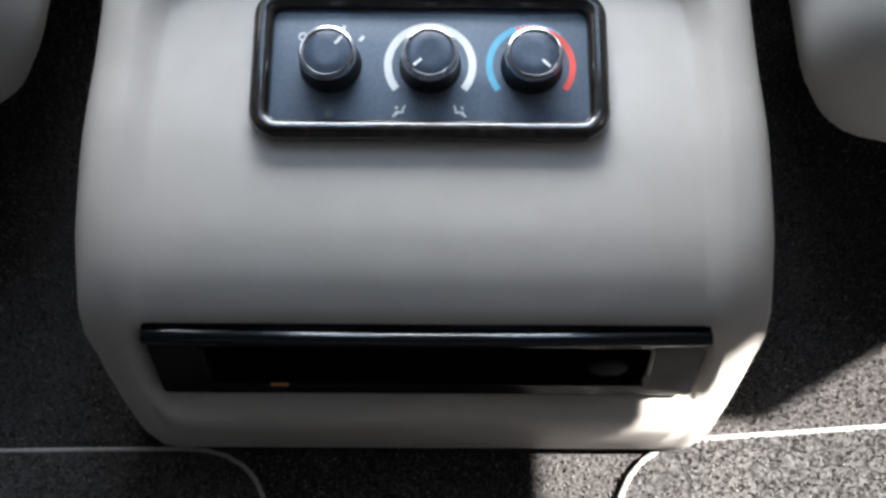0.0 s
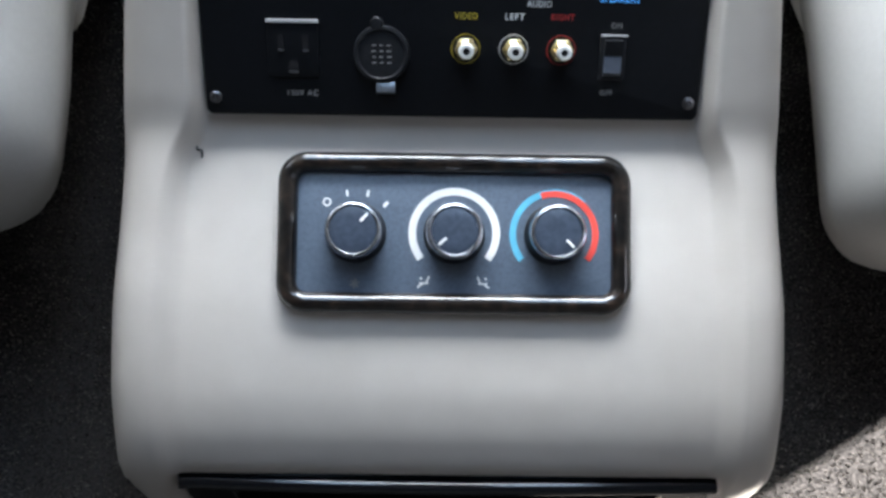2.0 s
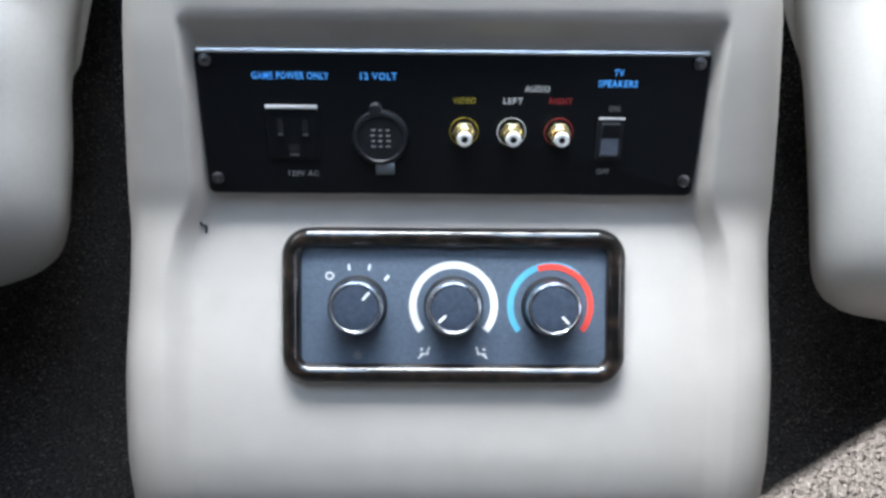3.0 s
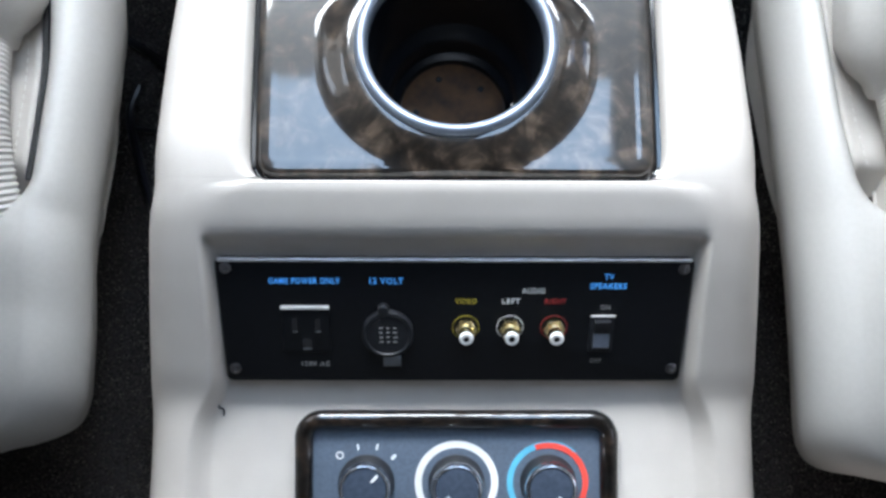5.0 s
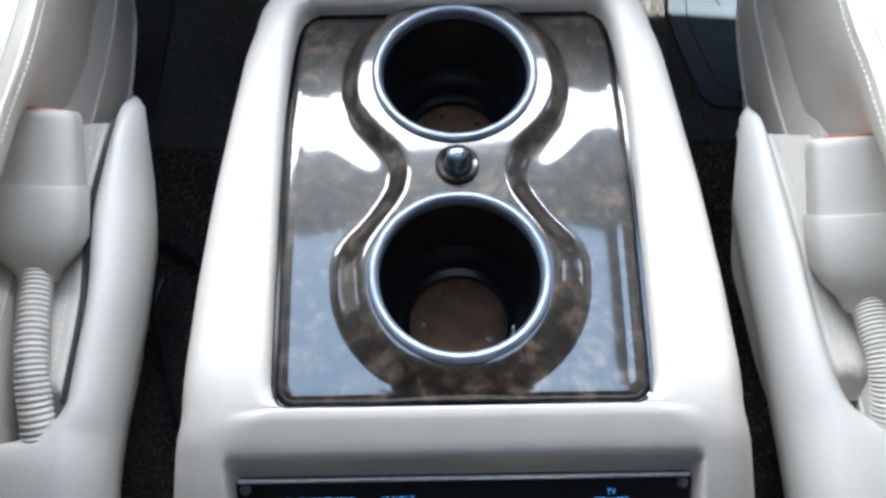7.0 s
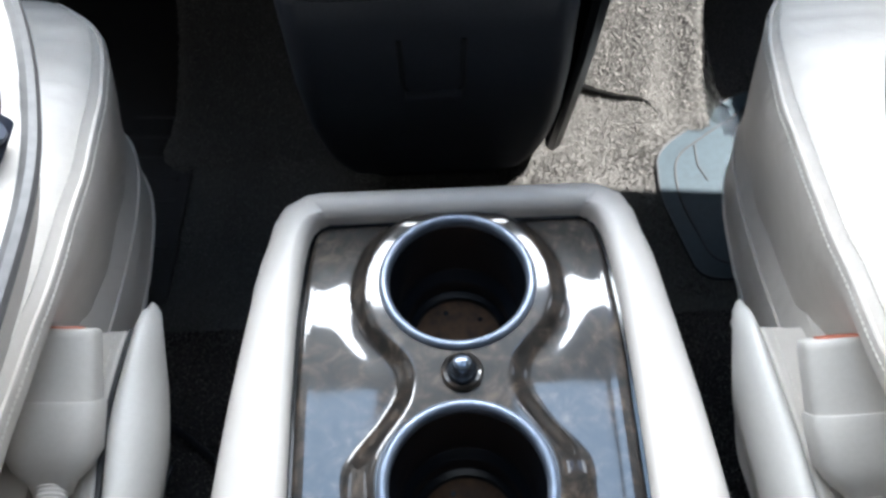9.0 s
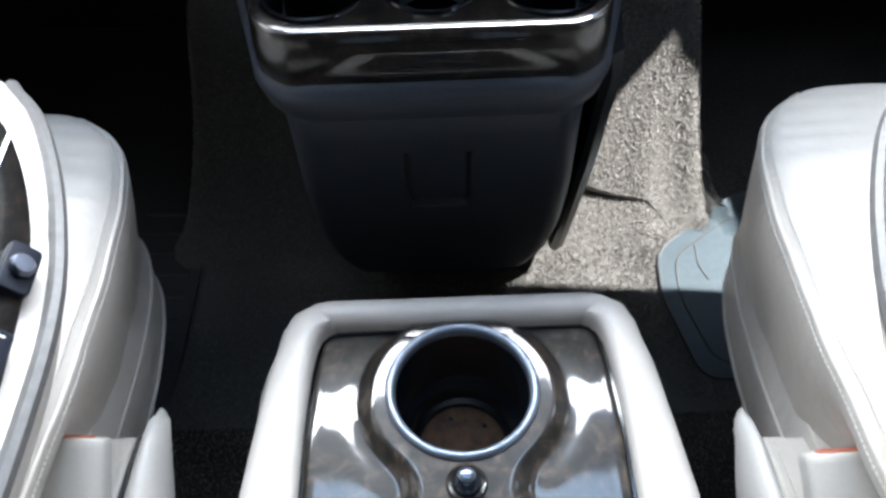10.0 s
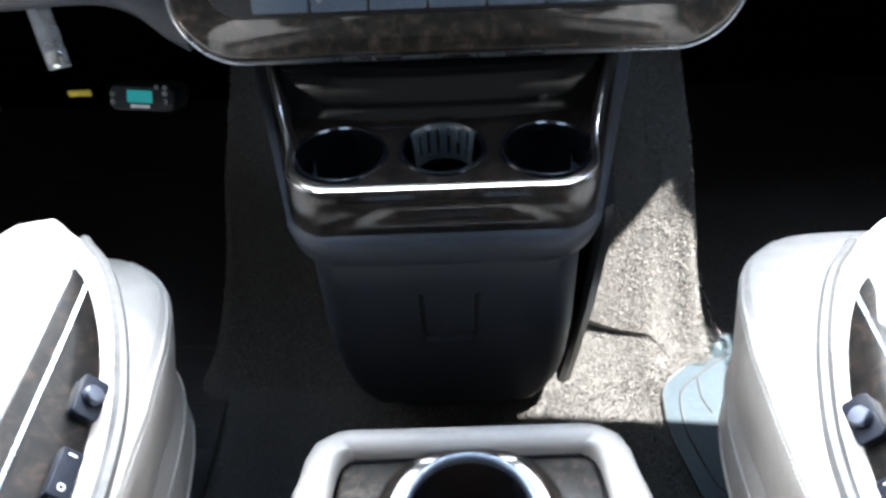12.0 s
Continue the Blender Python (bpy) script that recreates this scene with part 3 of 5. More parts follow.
# climate controls
SL = math.atan2(0.233 - 0.212, 0.185 - 0.110)
CM = Matrix.Translation((0.002, 0.1485, 0.2235)) @ Matrix.Rotation(SL, 4, 'X')
climate = part("climate_panel", slab(rounded(0.176, 0.070, 0.006), 0.0, 0.0022, CM, 0.0005), FACE, console, "slate grey rear climate control panel")
path = [CM @ Vector((x, y, 0.0035)) for x, y in rounded(0.1838, 0.0775, 0.011, 8)]
part("bezel", tube(path, 0.0056, 14, closed=True), BEZEL, climate, "dark burl wood bezel")
for kx, pointer in ((-0.0545, 48), (0.0, 222), (0.0555, -45)):
    m = CM @ Matrix.Translation((kx, 0.0, 0.0022))
    knob = part("knob", lathe([(0.0170, 0.0), (0.0168, 0.002), (0.0155, 0.004), (0.0152, 0.013), (0.0146, 0.0148), (0.0128, 0.0154), (0.0, 0.0152)], m, 40), BLACK, climate, "black rotary knob")
    part("knob_cap", lathe([(0.0126, 0.0148), (0.0125, 0.0154), (0.0118, 0.0157), (0.006, 0.0156), (0.0, 0.0155)], m, 40), KNOB_TOP, climate, "slate grey knob cap")
    part("knob_ring", lathe([(0.0155, 0.0128), (0.0153, 0.0148), (0.0146, 0.0162), (0.0135, 0.0166), (0.0127, 0.0160), (0.0124, 0.0150)], m, 40), KNOB_RING, climate, "chrome ring round the knob")
    a = radians(pointer)
    part("pointer_mark", box(bmesh.new(), (0, 0, 0), (0.0055, 0.0014, 0.0004), m=m @ Matrix.Rotation(a, 4, 'Z') @ Matrix.Translation((0.0088, 0, 0.0160))), WHITE, climate)


def arc(radius, width, a0, a1, m, mat, parent, name="scale_arc"):
    n = 40
    rows = []
    for r, h in ((radius - width / 2, 0.0), (radius - width / 2, 0.0003), (radius + width / 2, 0.0003), (radius + width / 2, 0.0)):
        rows.append([m @ Vector((r * math.cos(a), r * math.sin(a), h)) for a in (radians(a0 + (a1 - a0) * i / n) for i in range(n + 1))])
    part(name, grid(rows), mat, parent)


FM = CM @ Matrix.Translation((0, 0, 0.0022))
arc(0.0232, 0.0042, -38, 218, FM, WHITE, climate)
arc(0.0232, 0.0036, 92, 218, FM @ Matrix.Translation((0.0555, 0, 0)), ARC_BLUE, climate)
arc(0.0246, 0.0012, 48, 92, FM @ Matrix.Translation((0.0555, 0, 0)), ARC_BLUE, climate)
arc(0.0226, 0.0034, -38, 110, FM @ Matrix.Translation((0.0555, 0, 0.0001)), ARC_RED, climate)
ring_bm = lathe([(0.0016, 0), (0.0016, 0.0003), (0.0024, 0.0003), (0.0024, 0)], FM @ Matrix.Translation((-0.0705, 0.0165, 0)), 20)
part("fan_mark", ring_bm, WHITE, climate)
for dx, dy, ang, w in ((-0.0595, 0.0215, 100, 0.0011), (-0.0480, 0.0215, 78, 0.0014), (-0.0380, 0.0155, 50, 0.0018)):
    part("fan_mark", box(bmesh.new(), (0, 0, 0.0002), (0.0036, w, 0.0004), m=FM @ Matrix.Translation((dx, dy, 0)) @ Matrix.Rotation(radians(ang), 4, 'Z')), WHITE, climate)
# small airflow and fan pictograms as bars
for cx, flip in ((-0.0165, 1), (0.0160, -1)):
    for dx, dy, w, h, ang in ((0.0, -0.0008, 0.0050, 0.0010, 0), (0.0022, 0.0012, 0.0042, 0.0010, 70), (-0.0022, -0.0022, 0.0034, 0.0010, 40), (-0.0015, 0.0018, 0.0013, 0.0013, 0)):
        part("airflow_mark", box(bmesh.new(), (0, 0, 0.0002), (w, h, 0.0004), m=FM @ Matrix.Translation((cx + flip * dx, -0.0270 + dy, 0)) @ Matrix.Rotation(radians(flip * ang), 4, 'Z')), WHITE, climate)
for a in (0, 60, 120):
    part("fan_symbol", box(bmesh.new(), (0, 0, 0.0002), (0.0056, 0.0010, 0.0004), m=FM @ Matrix.Translation((-0.0545, -0.0285, 0)) @ Matrix.Rotation(radians(a + 20), 4, 'Z')), GREY_PRINT, climate)

# power and media panel
PA = math.atan2(0.296 - 0.256, 0.264 - 0.215)
PM = Matrix.Translation((0.0, 0.2385, 0.2745)) @ Matrix.Rotation(PA, 4, 'X')
power = part("power_panel", slab(rounded(0.2680, 0.0800, 0.004), -0.001, 0.0030, PM, 0.0018), PANEL_BLACK, console, "black power and audio jack panel")
# added rod imitates the ceiling's reflection on the panel's top bevel
part("panel_edge_glint", tube([PM @ Vector((x, 0.0392, 0.0022)) for x in (-0.132, -0.04, 0.04, 0.132)], 0.0015, 8), GLINT_SATIN, power, "satin rod that stands in for the highlight on the panel's top edge")
TM = PM @ Matrix.Translation((0, 0, 0.0031))


def on_panel(u, v, h=0.0):
    return TM @ Matrix.Translation((u * 1.028, v * 1.028 + 0.0020, h))


for sx in (-1, 1):
    for sy in (-1, 1):
        m = on_panel(sx * 0.1245, sy * 0.0315)
        bm = lathe([(0.0034, 0), (0.0032, 0.0011), (0.0020, 0.0019), (0.0011, 0.0020), (0.0009, 0.0012), (0.0, 0.0012)], m, 20)
        part("screw", bm, SCREW, power)
        part("screw_slot", box(bmesh.new(), (0, 0, 0.0019), (0.0030, 0.0006, 0.0003), m=m @ Matrix.Rotation(0.6 * sx + sy, 4, 'Z')), STEEL, power)
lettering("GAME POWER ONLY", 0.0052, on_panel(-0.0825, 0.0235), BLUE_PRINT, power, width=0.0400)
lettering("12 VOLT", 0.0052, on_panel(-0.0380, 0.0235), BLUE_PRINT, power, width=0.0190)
lettering("120V AC", 0.0043, on_panel(-0.0790, -0.0290), GREY_PRINT, power, width=0.0165)
lettering("VIDEO", 0.0046, on_panel(0.0062, 0.0112), YELLOW_PRINT, power, width=0.0122)
lettering("LEFT", 0.0046, on_panel(0.0310, 0.0112), WHITE, power, width=0.0102)
lettering("RIGHT", 0.0046, on_panel(0.0556, 0.0112), RED_PRINT, power, width=0.0122)
lettering("AUDIO", 0.0046, on_panel(0.0434, 0.0176), WHITE, power, width=0.0130)
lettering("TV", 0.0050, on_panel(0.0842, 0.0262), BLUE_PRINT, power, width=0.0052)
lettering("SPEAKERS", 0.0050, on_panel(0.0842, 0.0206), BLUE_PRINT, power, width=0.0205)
lettering("ON", 0.0043, on_panel(0.0836, 0.0075), GREY_PRINT, power, width=0.0056)
lettering("OFF", 0.0043, on_panel(0.0806, -0.0268), GREY_PRINT, power, width=0.0068)
# mains outlet
outlet = part("mains_outlet", slab(rounded(0.0275, 0.0290, 0.002), 0, 0.0012, on_panel(-0.0828, -0.0065), 0.0005), PANEL_BLACK, power, "black three pin mains outlet")
part("outlet_lip", box(bmesh.new(), (0, 0, 0.0010), (0.0275, 0.0018, 0.0020), 0.0004, on_panel(-0.0828, 0.0078)), NYLON, power)
for u, v, w, h in ((-0.0890, -0.0030, 0.0030, 0.0085), (-0.0762, -0.0030, 0.0030, 0.0085), (-0.0826, -0.0150, 0.0050, 0.0062)):
    part("outlet_slot", slab(rounded(w, h, 0.0008, 3), 0.0014, 0.0019, on_panel(u, v)), LINER_PAD, power)
    part("slot_contact", box(bmesh.new(), (0, 0, 0.0019), (w, 0.0012, 0.0006), 0.0001, on_panel(u, v - h / 2 + 0.0004)), STEEL, power)
# twelve volt socket with its cap
m = on_panel(-0.0372, -0.0080)
part("socket_cap", lathe([(0.0150, 0), (0.0150, 0.003), (0.0143, 0.0042), (0.0128, 0.0044), (0.0122, 0.0036), (0.0, 0.0038)], m, 44), BLACK, power, "black cap of the twelve volt socket")
part("cap_hinge", lathe([(0.0034, 0), (0.0034, 0.0040), (0.0028, 0.0046), (0.0, 0.0046)], on_panel(-0.0395, 0.0072), 18), BLACK, power)
part("cap_tab", box(bmesh.new(), (0, 0, 0.003), (0.0102, 0.0062, 0.0018), 0.0005, on_panel(-0.0350, -0.0262) @ Matrix.Rotation(-0.35, 4, 'X')), STEEL, power, "grey pull tab of the cap")
for r_ in range(4):
    for k_ in range(3):
        part("cap_print", box(bmesh.new(), (0, 0, 0.0039), (0.0014 + 0.0012 * random.random(), 0.0008, 0.0002), m=m @ Matrix.Translation((-0.0042 + 0.0040 * k_ + 0.0006 * random.random(), 0.0046 - 0.0030 * r_, 0))), GREY_PRINT, power)
# phono jacks
for u, ringm in ((0.0062, YELLOW_PRINT), (0.0310, WHITE), (0.0556, RED_PRINT)):
    m = on_panel(u, -0.0050)
    part("jack_ring", lathe([(0.0074, 0), (0.0074, 0.0002), (0.0078, 0.0002), (0.0078, 0)], m, 32), ringm, power)
    part("jack_nut", lathe([(0.0064, 0.0), (0.0064, 0.0030), (0.0056, 0.0036), (0.0046, 0.0036)], m, 6), GOLD, power, "gold plated hexagon nut")
    part("jack_barrel", lathe([(0.0046, 0.0), (0.0046, 0.0060), (0.0042, 0.0064), (0.0042, 0.0125), (0.0036, 0.0130)], m, 24), GOLD, power, "gold plated phono barrel")
    part("jack_insulator", lathe([(0.0041, 0.010), (0.0040, 0.0136), (0.0034, 0.0142), (0.0018, 0.0142)], m, 24), NYLON, power, "white nylon insulator")
    part("jack_hole", lathe([(0.0018, 0.0142), (0.0016, 0.0138), (0.0, 0.0138)], m, 16), LINER_PAD, power)
# rocker switch
part("switch_frame", slab(rounded(0.0140, 0.0235, 0.001), 0, 0.0016, on_panel(0.0822, -0.0085), 0.0004), BLACK, power)
part("switch_lip", box(bmesh.new(), (0, 0, 0.0014), (0.0142, 0.0011, 0.0010), 0.0002, on_panel(0.0826, 0.0028)), NYLON, power)
rk = on_panel(0.0822, -0.0085)
# light put into the colours: upper half black, lower half lit grey
for name, mat, prof, lab in (("rocker", BLACK, ((0.0098, 0.0012), (0.0092, 0.0050), (0.0012, 0.0030), (0.0012, 0.0012)), ""), ("rocker_lit_face", ROCKER_LIT, ((0.0010, 0.0012), (0.0010, 0.0030), (-0.0075, 0.0038), (-0.0090, 0.0026), (-0.0095, 0.0012)), "lower half of the rocker switch, coloured lighter grey as if lit")):
    bm = grid([[rk @ Vector((x, y, h)) for y, h in prof] for x in (-0.0046, 0.0046)])
    cap(bm, 0, len(prof))
    cap(bm, len(prof), len(prof))
    part(name, bm, mat, power, lab, split=20)

# storage slot in the back of the console
slot = part("storage_slot", slab(rounded(0.318, 0.066, 0.004), -0.002, 0.0035, Matrix.Translation((0.001, 0.0179, 0.1243)) @ Matrix.Rotation(radians(74), 4, 'X'), 0.0015), SLOT, console, "gloss black slot drawer in the console back")
SMX = Matrix.Translation((0.001, 0.0148, 0.1255)) @ Matrix.Rotation(radians(74), 4, 'X')
part("slot_bezel", tube([SMX @ Vector((x, y, 0.0)) for x, y in rounded(0.256, 0.030, 0.005, 5)], 0.0022, 10, closed=True), BLACK_GLOSS, slot)
# flat black plate in place of the shade inside the mouth
part("slot_mouth_shade", slab(rounded(0.254, 0.028, 0.004), 0.0, 0.0012, SMX), SHADE_BLACK, slot)
part("slot_floor", box(bmesh.new(), (0, -0.0125, 0.0045), (0.250, 0.0020, 0.008), 0.0006, SMX), BLACK_GLOSS, slot)
part("top_strip", tube(smooth_path([(-0.156, 0.0200, 0.1490), (0, 0.0175, 0.1500), (0.158, 0.0200, 0.1490)], 8), 0.0050, 12), BLACK_GLOSS, slot)
part("slot_label", box(bmesh.new(), (0, 0, 0), (0.010, 0.001, 0.0016), m=SMX @ Matrix.Translation((-0.085, -0.0112, 0.009))), ORANGE_LABEL, slot)
part("slot_catch", lathe([(0.0, 0.010), (0.006, 0.0095), (0.011, 0.006), (0.0125, 0.0)], SMX @ Matrix.Translation((0.104, -0.004, 0.0)) @ Matrix.Diagonal((1.0, 0.55, 0.5, 1)), 20), BLACK, slot)

# pen scuff on the vinyl beside the panel
scuff = smooth_path([(-0.1420, 0.1945, 0.2376), (-0.1412, 0.1915, 0.2369), (-0.1388, 0.1908, 0.2367), (-0.1385, 0.1868, 0.2357)], 5)
part("scuff_mark", tube(scuff, 0.0007, 6), BLACK, console)


# ---- front seats ----
def seat(sx, dx, dy, top_dx, top_dy, low_dx, low_dy, arm_dx, arm_dy, hole_x, hole_y, step, nose, flank):
    def P(x, y, z):
        return (sx * (x + dx), y + dy, z)

    def PC(x, y, z):
        """The cushion leans over the base by its own amount."""
        k = smoothstep((z - 0.30) / 0.09)
        return (sx * (x + low_dx + top_dx * k), y + low_dy + top_dy * k, z)
    st = thing("captain_seat", "cream leather captain seat with inboard armrest and buckle", "seat", group="front seats", at=P(0.50, 0.5, 0.0))
    # cushion: y, side x, welt x, welt z
    C = [
        (0.20, 0.262, 0.262, 0.405), (0.32, 0.264, 0.258, 0.409), (0.42, 0.262, 0.250, 0.411), (0.50, 0.254, 0.243, 0.412), (0.57, 0.249, 0.241, 0.413),
        (0.63, 0.248, 0.242, 0.413), (0.675, 0.252, 0.248, 0.412), (0.706, 0.260, 0.259, 0.411), (0.731, 0.273, 0.276, 0.406), (0.754, 0.294, 0.301, 0.398),
        (0.775, 0.322, 0.335, 0.384), (0.789, 0.352, 0.372, 0.370), (0.796, 0.395, 0.425, 0.350),
    ]
    C = [(y + nose * smoothstep((y - 0.60) / 0.10), *rest) for y, *rest in C]
    ys = [0.20 + (0.596 + nose) * i / 144 for i in range(145)]

    def keys_smooth(y):
        return tuple(sum(lerp_keys(C, y + o)[j] * w for o, w in ((-0.012, 0.25), (0, 0.5), (0.012, 0.25))) for j in range(3))
    rows, welt = [], []
    for y in ys:
        xs, xw, zt = keys_smooth(y)
        drop = zt - 0.25
        cr = 1 - smoothstep((y - 0.58) / 0.14)
        r = [(xs + 0.05, zt - drop * 1.05), (xs + 0.016, zt - drop), (xs + 0.004, zt - drop * 0.86), (xs, zt - drop * 0.66), (xs + (xw - xs) * 0.5 - 0.001, zt - drop * 0.36),
             (xw - 0.002, zt - drop * 0.12), (xw - 0.001, zt - 0.005), (xw + 0.001, zt - 0.001), (xw + 0.006, zt + 0.005), (xw + 0.018, zt + 0.005 + 0.009 * cr),
             (xw + 0.040, zt + 0.006 + 0.016 * cr), (xw + 0.080, zt + 0.006 + 0.020 * cr), (0.60, zt + 0.012), (0.72, zt + 0.006), (0.755, zt - 0.03), (0.76, 0.20)]
        hollow = 0.026 * (1 - smoothstep((y - 0.44) / 0.09))      # room for the buckle
        r = [(x + hollow * (1 - smoothstep((z - 0.33) / 0.06)), z) for x, z in r]
        wob = 0.0015 * noise.noise(Vector((0, y * 22, sx * 3)))
        gather = 0.0011 * math.sin(y * 250 + 4.0 * noise.noise(Vector((y * 25, 0.5, sx))))
        rows.append([PC(x + wob, y, z + (gather if k in (9, 10) else 0) + (0.0016 * noise.noise(Vector((x * 40, y * 28, sx))) if k > 8 else 0)) for k, (x, z) in enumerate(r)])
        welt.append(Vector(PC(xw - 0.0012 + wob, y, zt - 0.003)))
    bm = grid(rows)
    cap(bm, 0, 16)
    cap(bm, 16 * 144, 16)
    cushion = part("cushion", bm, LEATHER, st, split=70)
    part("welt", tube(welt[8:-4], 0.0016, 6), LEATHER, cushion)
    # lower skirt over the seat base
    B = [(0.24, 0.262), (0.40, 0.258), (0.52, 0.254), (0.60, 0.253), (0.66, 0.260), (0.70, 0.270), (0.725, 0.283), (0.745, 0.305), (0.757, 0.345)]
    rows, sk1, sk2 = [], [], []
    for i in range(54):
        y = 0.27 + 0.487 * i / 53
        xb = lerp_keys(B, y)[0]
        xs = keys_smooth(y)[0]
        r = [(xb + 0.080, 0.100), (xb + 0.044, 0.098), (xb + 0.032, 0.105), (xb + 0.024, 0.13), (xb + 0.009, 0.18), (xb + (xs - xb) * 0.4 - 0.004, 0.215), (xb + (xs - xb) * 0.75 - 0.003, 0.265), (xs + 0.003, 0.300), (xs + 0.03, 0.305)]
        rows.append([PC(x, y, z) for x, z in r])
        sk1.append(Vector(PC(r[5][0] - 0.0005, y, r[5][1] + 0.0006)))
        sk2.append(Vector(PC(r[6][0] - 0.0005, y, r[6][1] + 0.0006)))
    bm = grid(rows)
    cap(bm, 9 * 53, 9)
    skirt = part("base_skirt", bm, LEATHER, st, "cream leather skirt over the seat base", split=60)
    part("skirt_seam", tube(sk1[2:-3], 0.0013, 6), LEATHER, skirt)
    part("skirt_seam", tube(sk2[2:-3], 0.0011, 6), LEATHER, skirt)
    stitches = bmesh.new()
    for off in (-0.0022, 0.0052):
        for i in range(16, len(welt) - 12):
            a, b = welt[i], welt[i + 1]
            for t in (0.1,):
                p = a.lerp(b, t) + Vector((sx * off, 0, (0.0080 if off > 0 else -0.0055)))
                q = a.lerp(b, t + 0.62) + Vector((sx * off, 0, (0.0080 if off > 0 else -0.0055)))
                box(stitches, (0, 0, 0), ((q - p).length, 0.0008, 0.0010), m=Matrix.Translation((p + q) / 2) @ (q - p).to_track_quat('X', 'Z').to_matrix().to_4x4())
    tagged(part("stitching", stitches, THREAD, cushion, "pale double stitching", smooth=False), kind="stuff")

    part("pedestal", box(bmesh.new(), P(0.53, 0.50, 0.11), (0.34, 0.40, 0.22), 0.01), RUBBER, st, "black steel seat pedestal")

    # plastic shield along the base of the seat
    S = [  # y, outer x, top z, inner x
        (0.140, 0.310, 0.215, 0.42), (0.150, 0.275, 0.230, 0.42), (0.168, 0.247, 0.246, 0.42), (0.195, 0.227, 0.262, 0.42), (0.230, 0.212, 0.276, 0.40),
        (0.262 + 0.8 * step, 0.202, 0.285, 0.36), (0.284 + step, 0.198, 0.290, 0.30), (0.294 + step, 0.196, 0.291, 0.262 + 0.4 * step), (0.306 + step, 0.199, 0.293, 0.243 + 0.5 * step), (0.36, 0.197, 0.300, 0.232 + 0.3 * step),
        (0.42, 0.197, 0.305, 0.2280), (0.47, 0.199, 0.308, 0.2230), (0.50, 0.2025, 0.307, 0.2210), (0.515, 0.2058, 0.303, 0.2208), (0.526, 0.2092, 0.295, 0.2205), (0.534, 0.2125, 0.284, 0.2200), (0.540, 0.2125, 0.270, 0.2200),
    ]

    def shield_keys(y):
        y = y - 0.4 * step * smoothstep((y - 0.42) / 0.10)
        _, zt, xi = (sum(lerp_keys(S, y + o_)[j] for o_ in (-0.014, -0.007, 0, 0.007, 0.014)) / 5 for j in range(3))
        return sum(lerp_keys(flank, y + o_)[0] for o_ in (-0.005, 0, 0.005)) / 3, zt, xi
    rows = []
    for i in range(90):
        y = flank[0][0] + (0.537 + 0.4 * step - flank[0][0]) * (i / 89) ** 1.25
        xo, zt, xi = shield_keys(y)
        w = min(0.024, (xi - xo) * 0.6)
        th = 0.055 * (1 - 0.8 * smoothstep((y - 0.4 * step - 0.46) / 0.075))
        zb = min(0.180 + 0.065 * smoothstep((y - 0.44) / 0.09), zt - 1.25 * th)
        zk = zt - 0.95 * th
        prof = [(xo + 0.62 * max(0, zk - zb) + 0.3 * w, zb - 0.14 * th), (xo + 0.62 * max(0, zk - zb) + 0.1 * w, zb - 0.07 * th), (xo + 0.58 * max(0, zk - zb), min(zk, zb + 0.07 * th)), (xo + 0.16 * max(0, zk - zb), min(zk, zb + 0.62 * (zk - zb)))]
        for q in (15, 35, 55, 75, 90):
            prof.append((xo + w - w * math.cos(radians(q)), zt - th + th * math.sin(radians(q))))
        drop = 0.012 if y > 0.297 + step else 0.004
        prof += [(xo + w + (xi - xo - w) * 0.4, zt - 0.001), (xo + w + (xi - xo - w) * 0.8, zt - min(drop, th) * 0.5), (xi, zt - min(drop, 0.8 * th)), (xi + 0.001, zt - 0.9 * th), (xi + 0.001, zb - 0.14 * th)]
        rows.append([P(x, y, z) for x, z in prof])
    bm = grid(rows)
    cap(bm, 0, len(rows[0]))
    cap(bm, len(rows[0]) * 89, len(rows[0]))
    shield = part("side_shield", bm, SHIELD, st, "smooth pale plastic side shield", split=60)

    # leather flap of the seat side behind the shield, with a stitched hem
    gap = 0.0012 - 0.13 * step
    fy = [0.318 + 1.1 * step + (0.188 - 0.7 * step) * k / 36 for k in range(37)]
    rows, hem = [], []
    for k, y in enumerate(fy):
        _, zt, xi = shield_keys(y)
        fold = 0.016 * (1 - smoothstep(k / 3))
        x = xi + gap
        rows.append([P(x + dx, y, zt - dz - fold) for dx, dz in ((0.0, 0.040), (0.0004, 0.0170), (0.0016, 0.0138), (0.0040, 0.0130), (0.0062, 0.0142), (0.0110, 0.0140), (0.0250, 0.0160), (0.0480, 0.0150))])
        hem.append(Vector(P(x + 0.0095, y, zt - 0.0136)))
    flap = part("side_flap", grid(rows), LEATHER, st, "cream leather flap with a stitched hem", split=60)
    thread = bmesh.new()
    for k in range(3, 36):
        d = hem[k + 1] - hem[k]
        box(thread, (0, 0, 0), (0.0034, 0.0009, 0.0009), m=Matrix.Translation(hem[k]) @ d.to_track_quat('X', 'Z').to_matrix().to_4x4())
    # dark rod sunk in the gap in place of its shade
    if step:
        part("shield_gap_shade", tube([P(shield_keys(y)[2] + 0.5 * gap, y, shield_keys(y)[1] - 0.0125) for y in fy[1:]], 0.0024, 6), RUBBER, shield, "dark rod that gives the gap beside the flap its shade")
    tagged(part("hem_stitching", thread, THREAD, flap, "pale thread", smooth=False), kind="stuff")
    part("pocket_floor", box(bmesh.new(), P(0.262 + 0.4 * step, 0.372, 0.228), (0.056, 0.175, 0.020), 0.004), RUBBER, st, "black pocket under the shield")

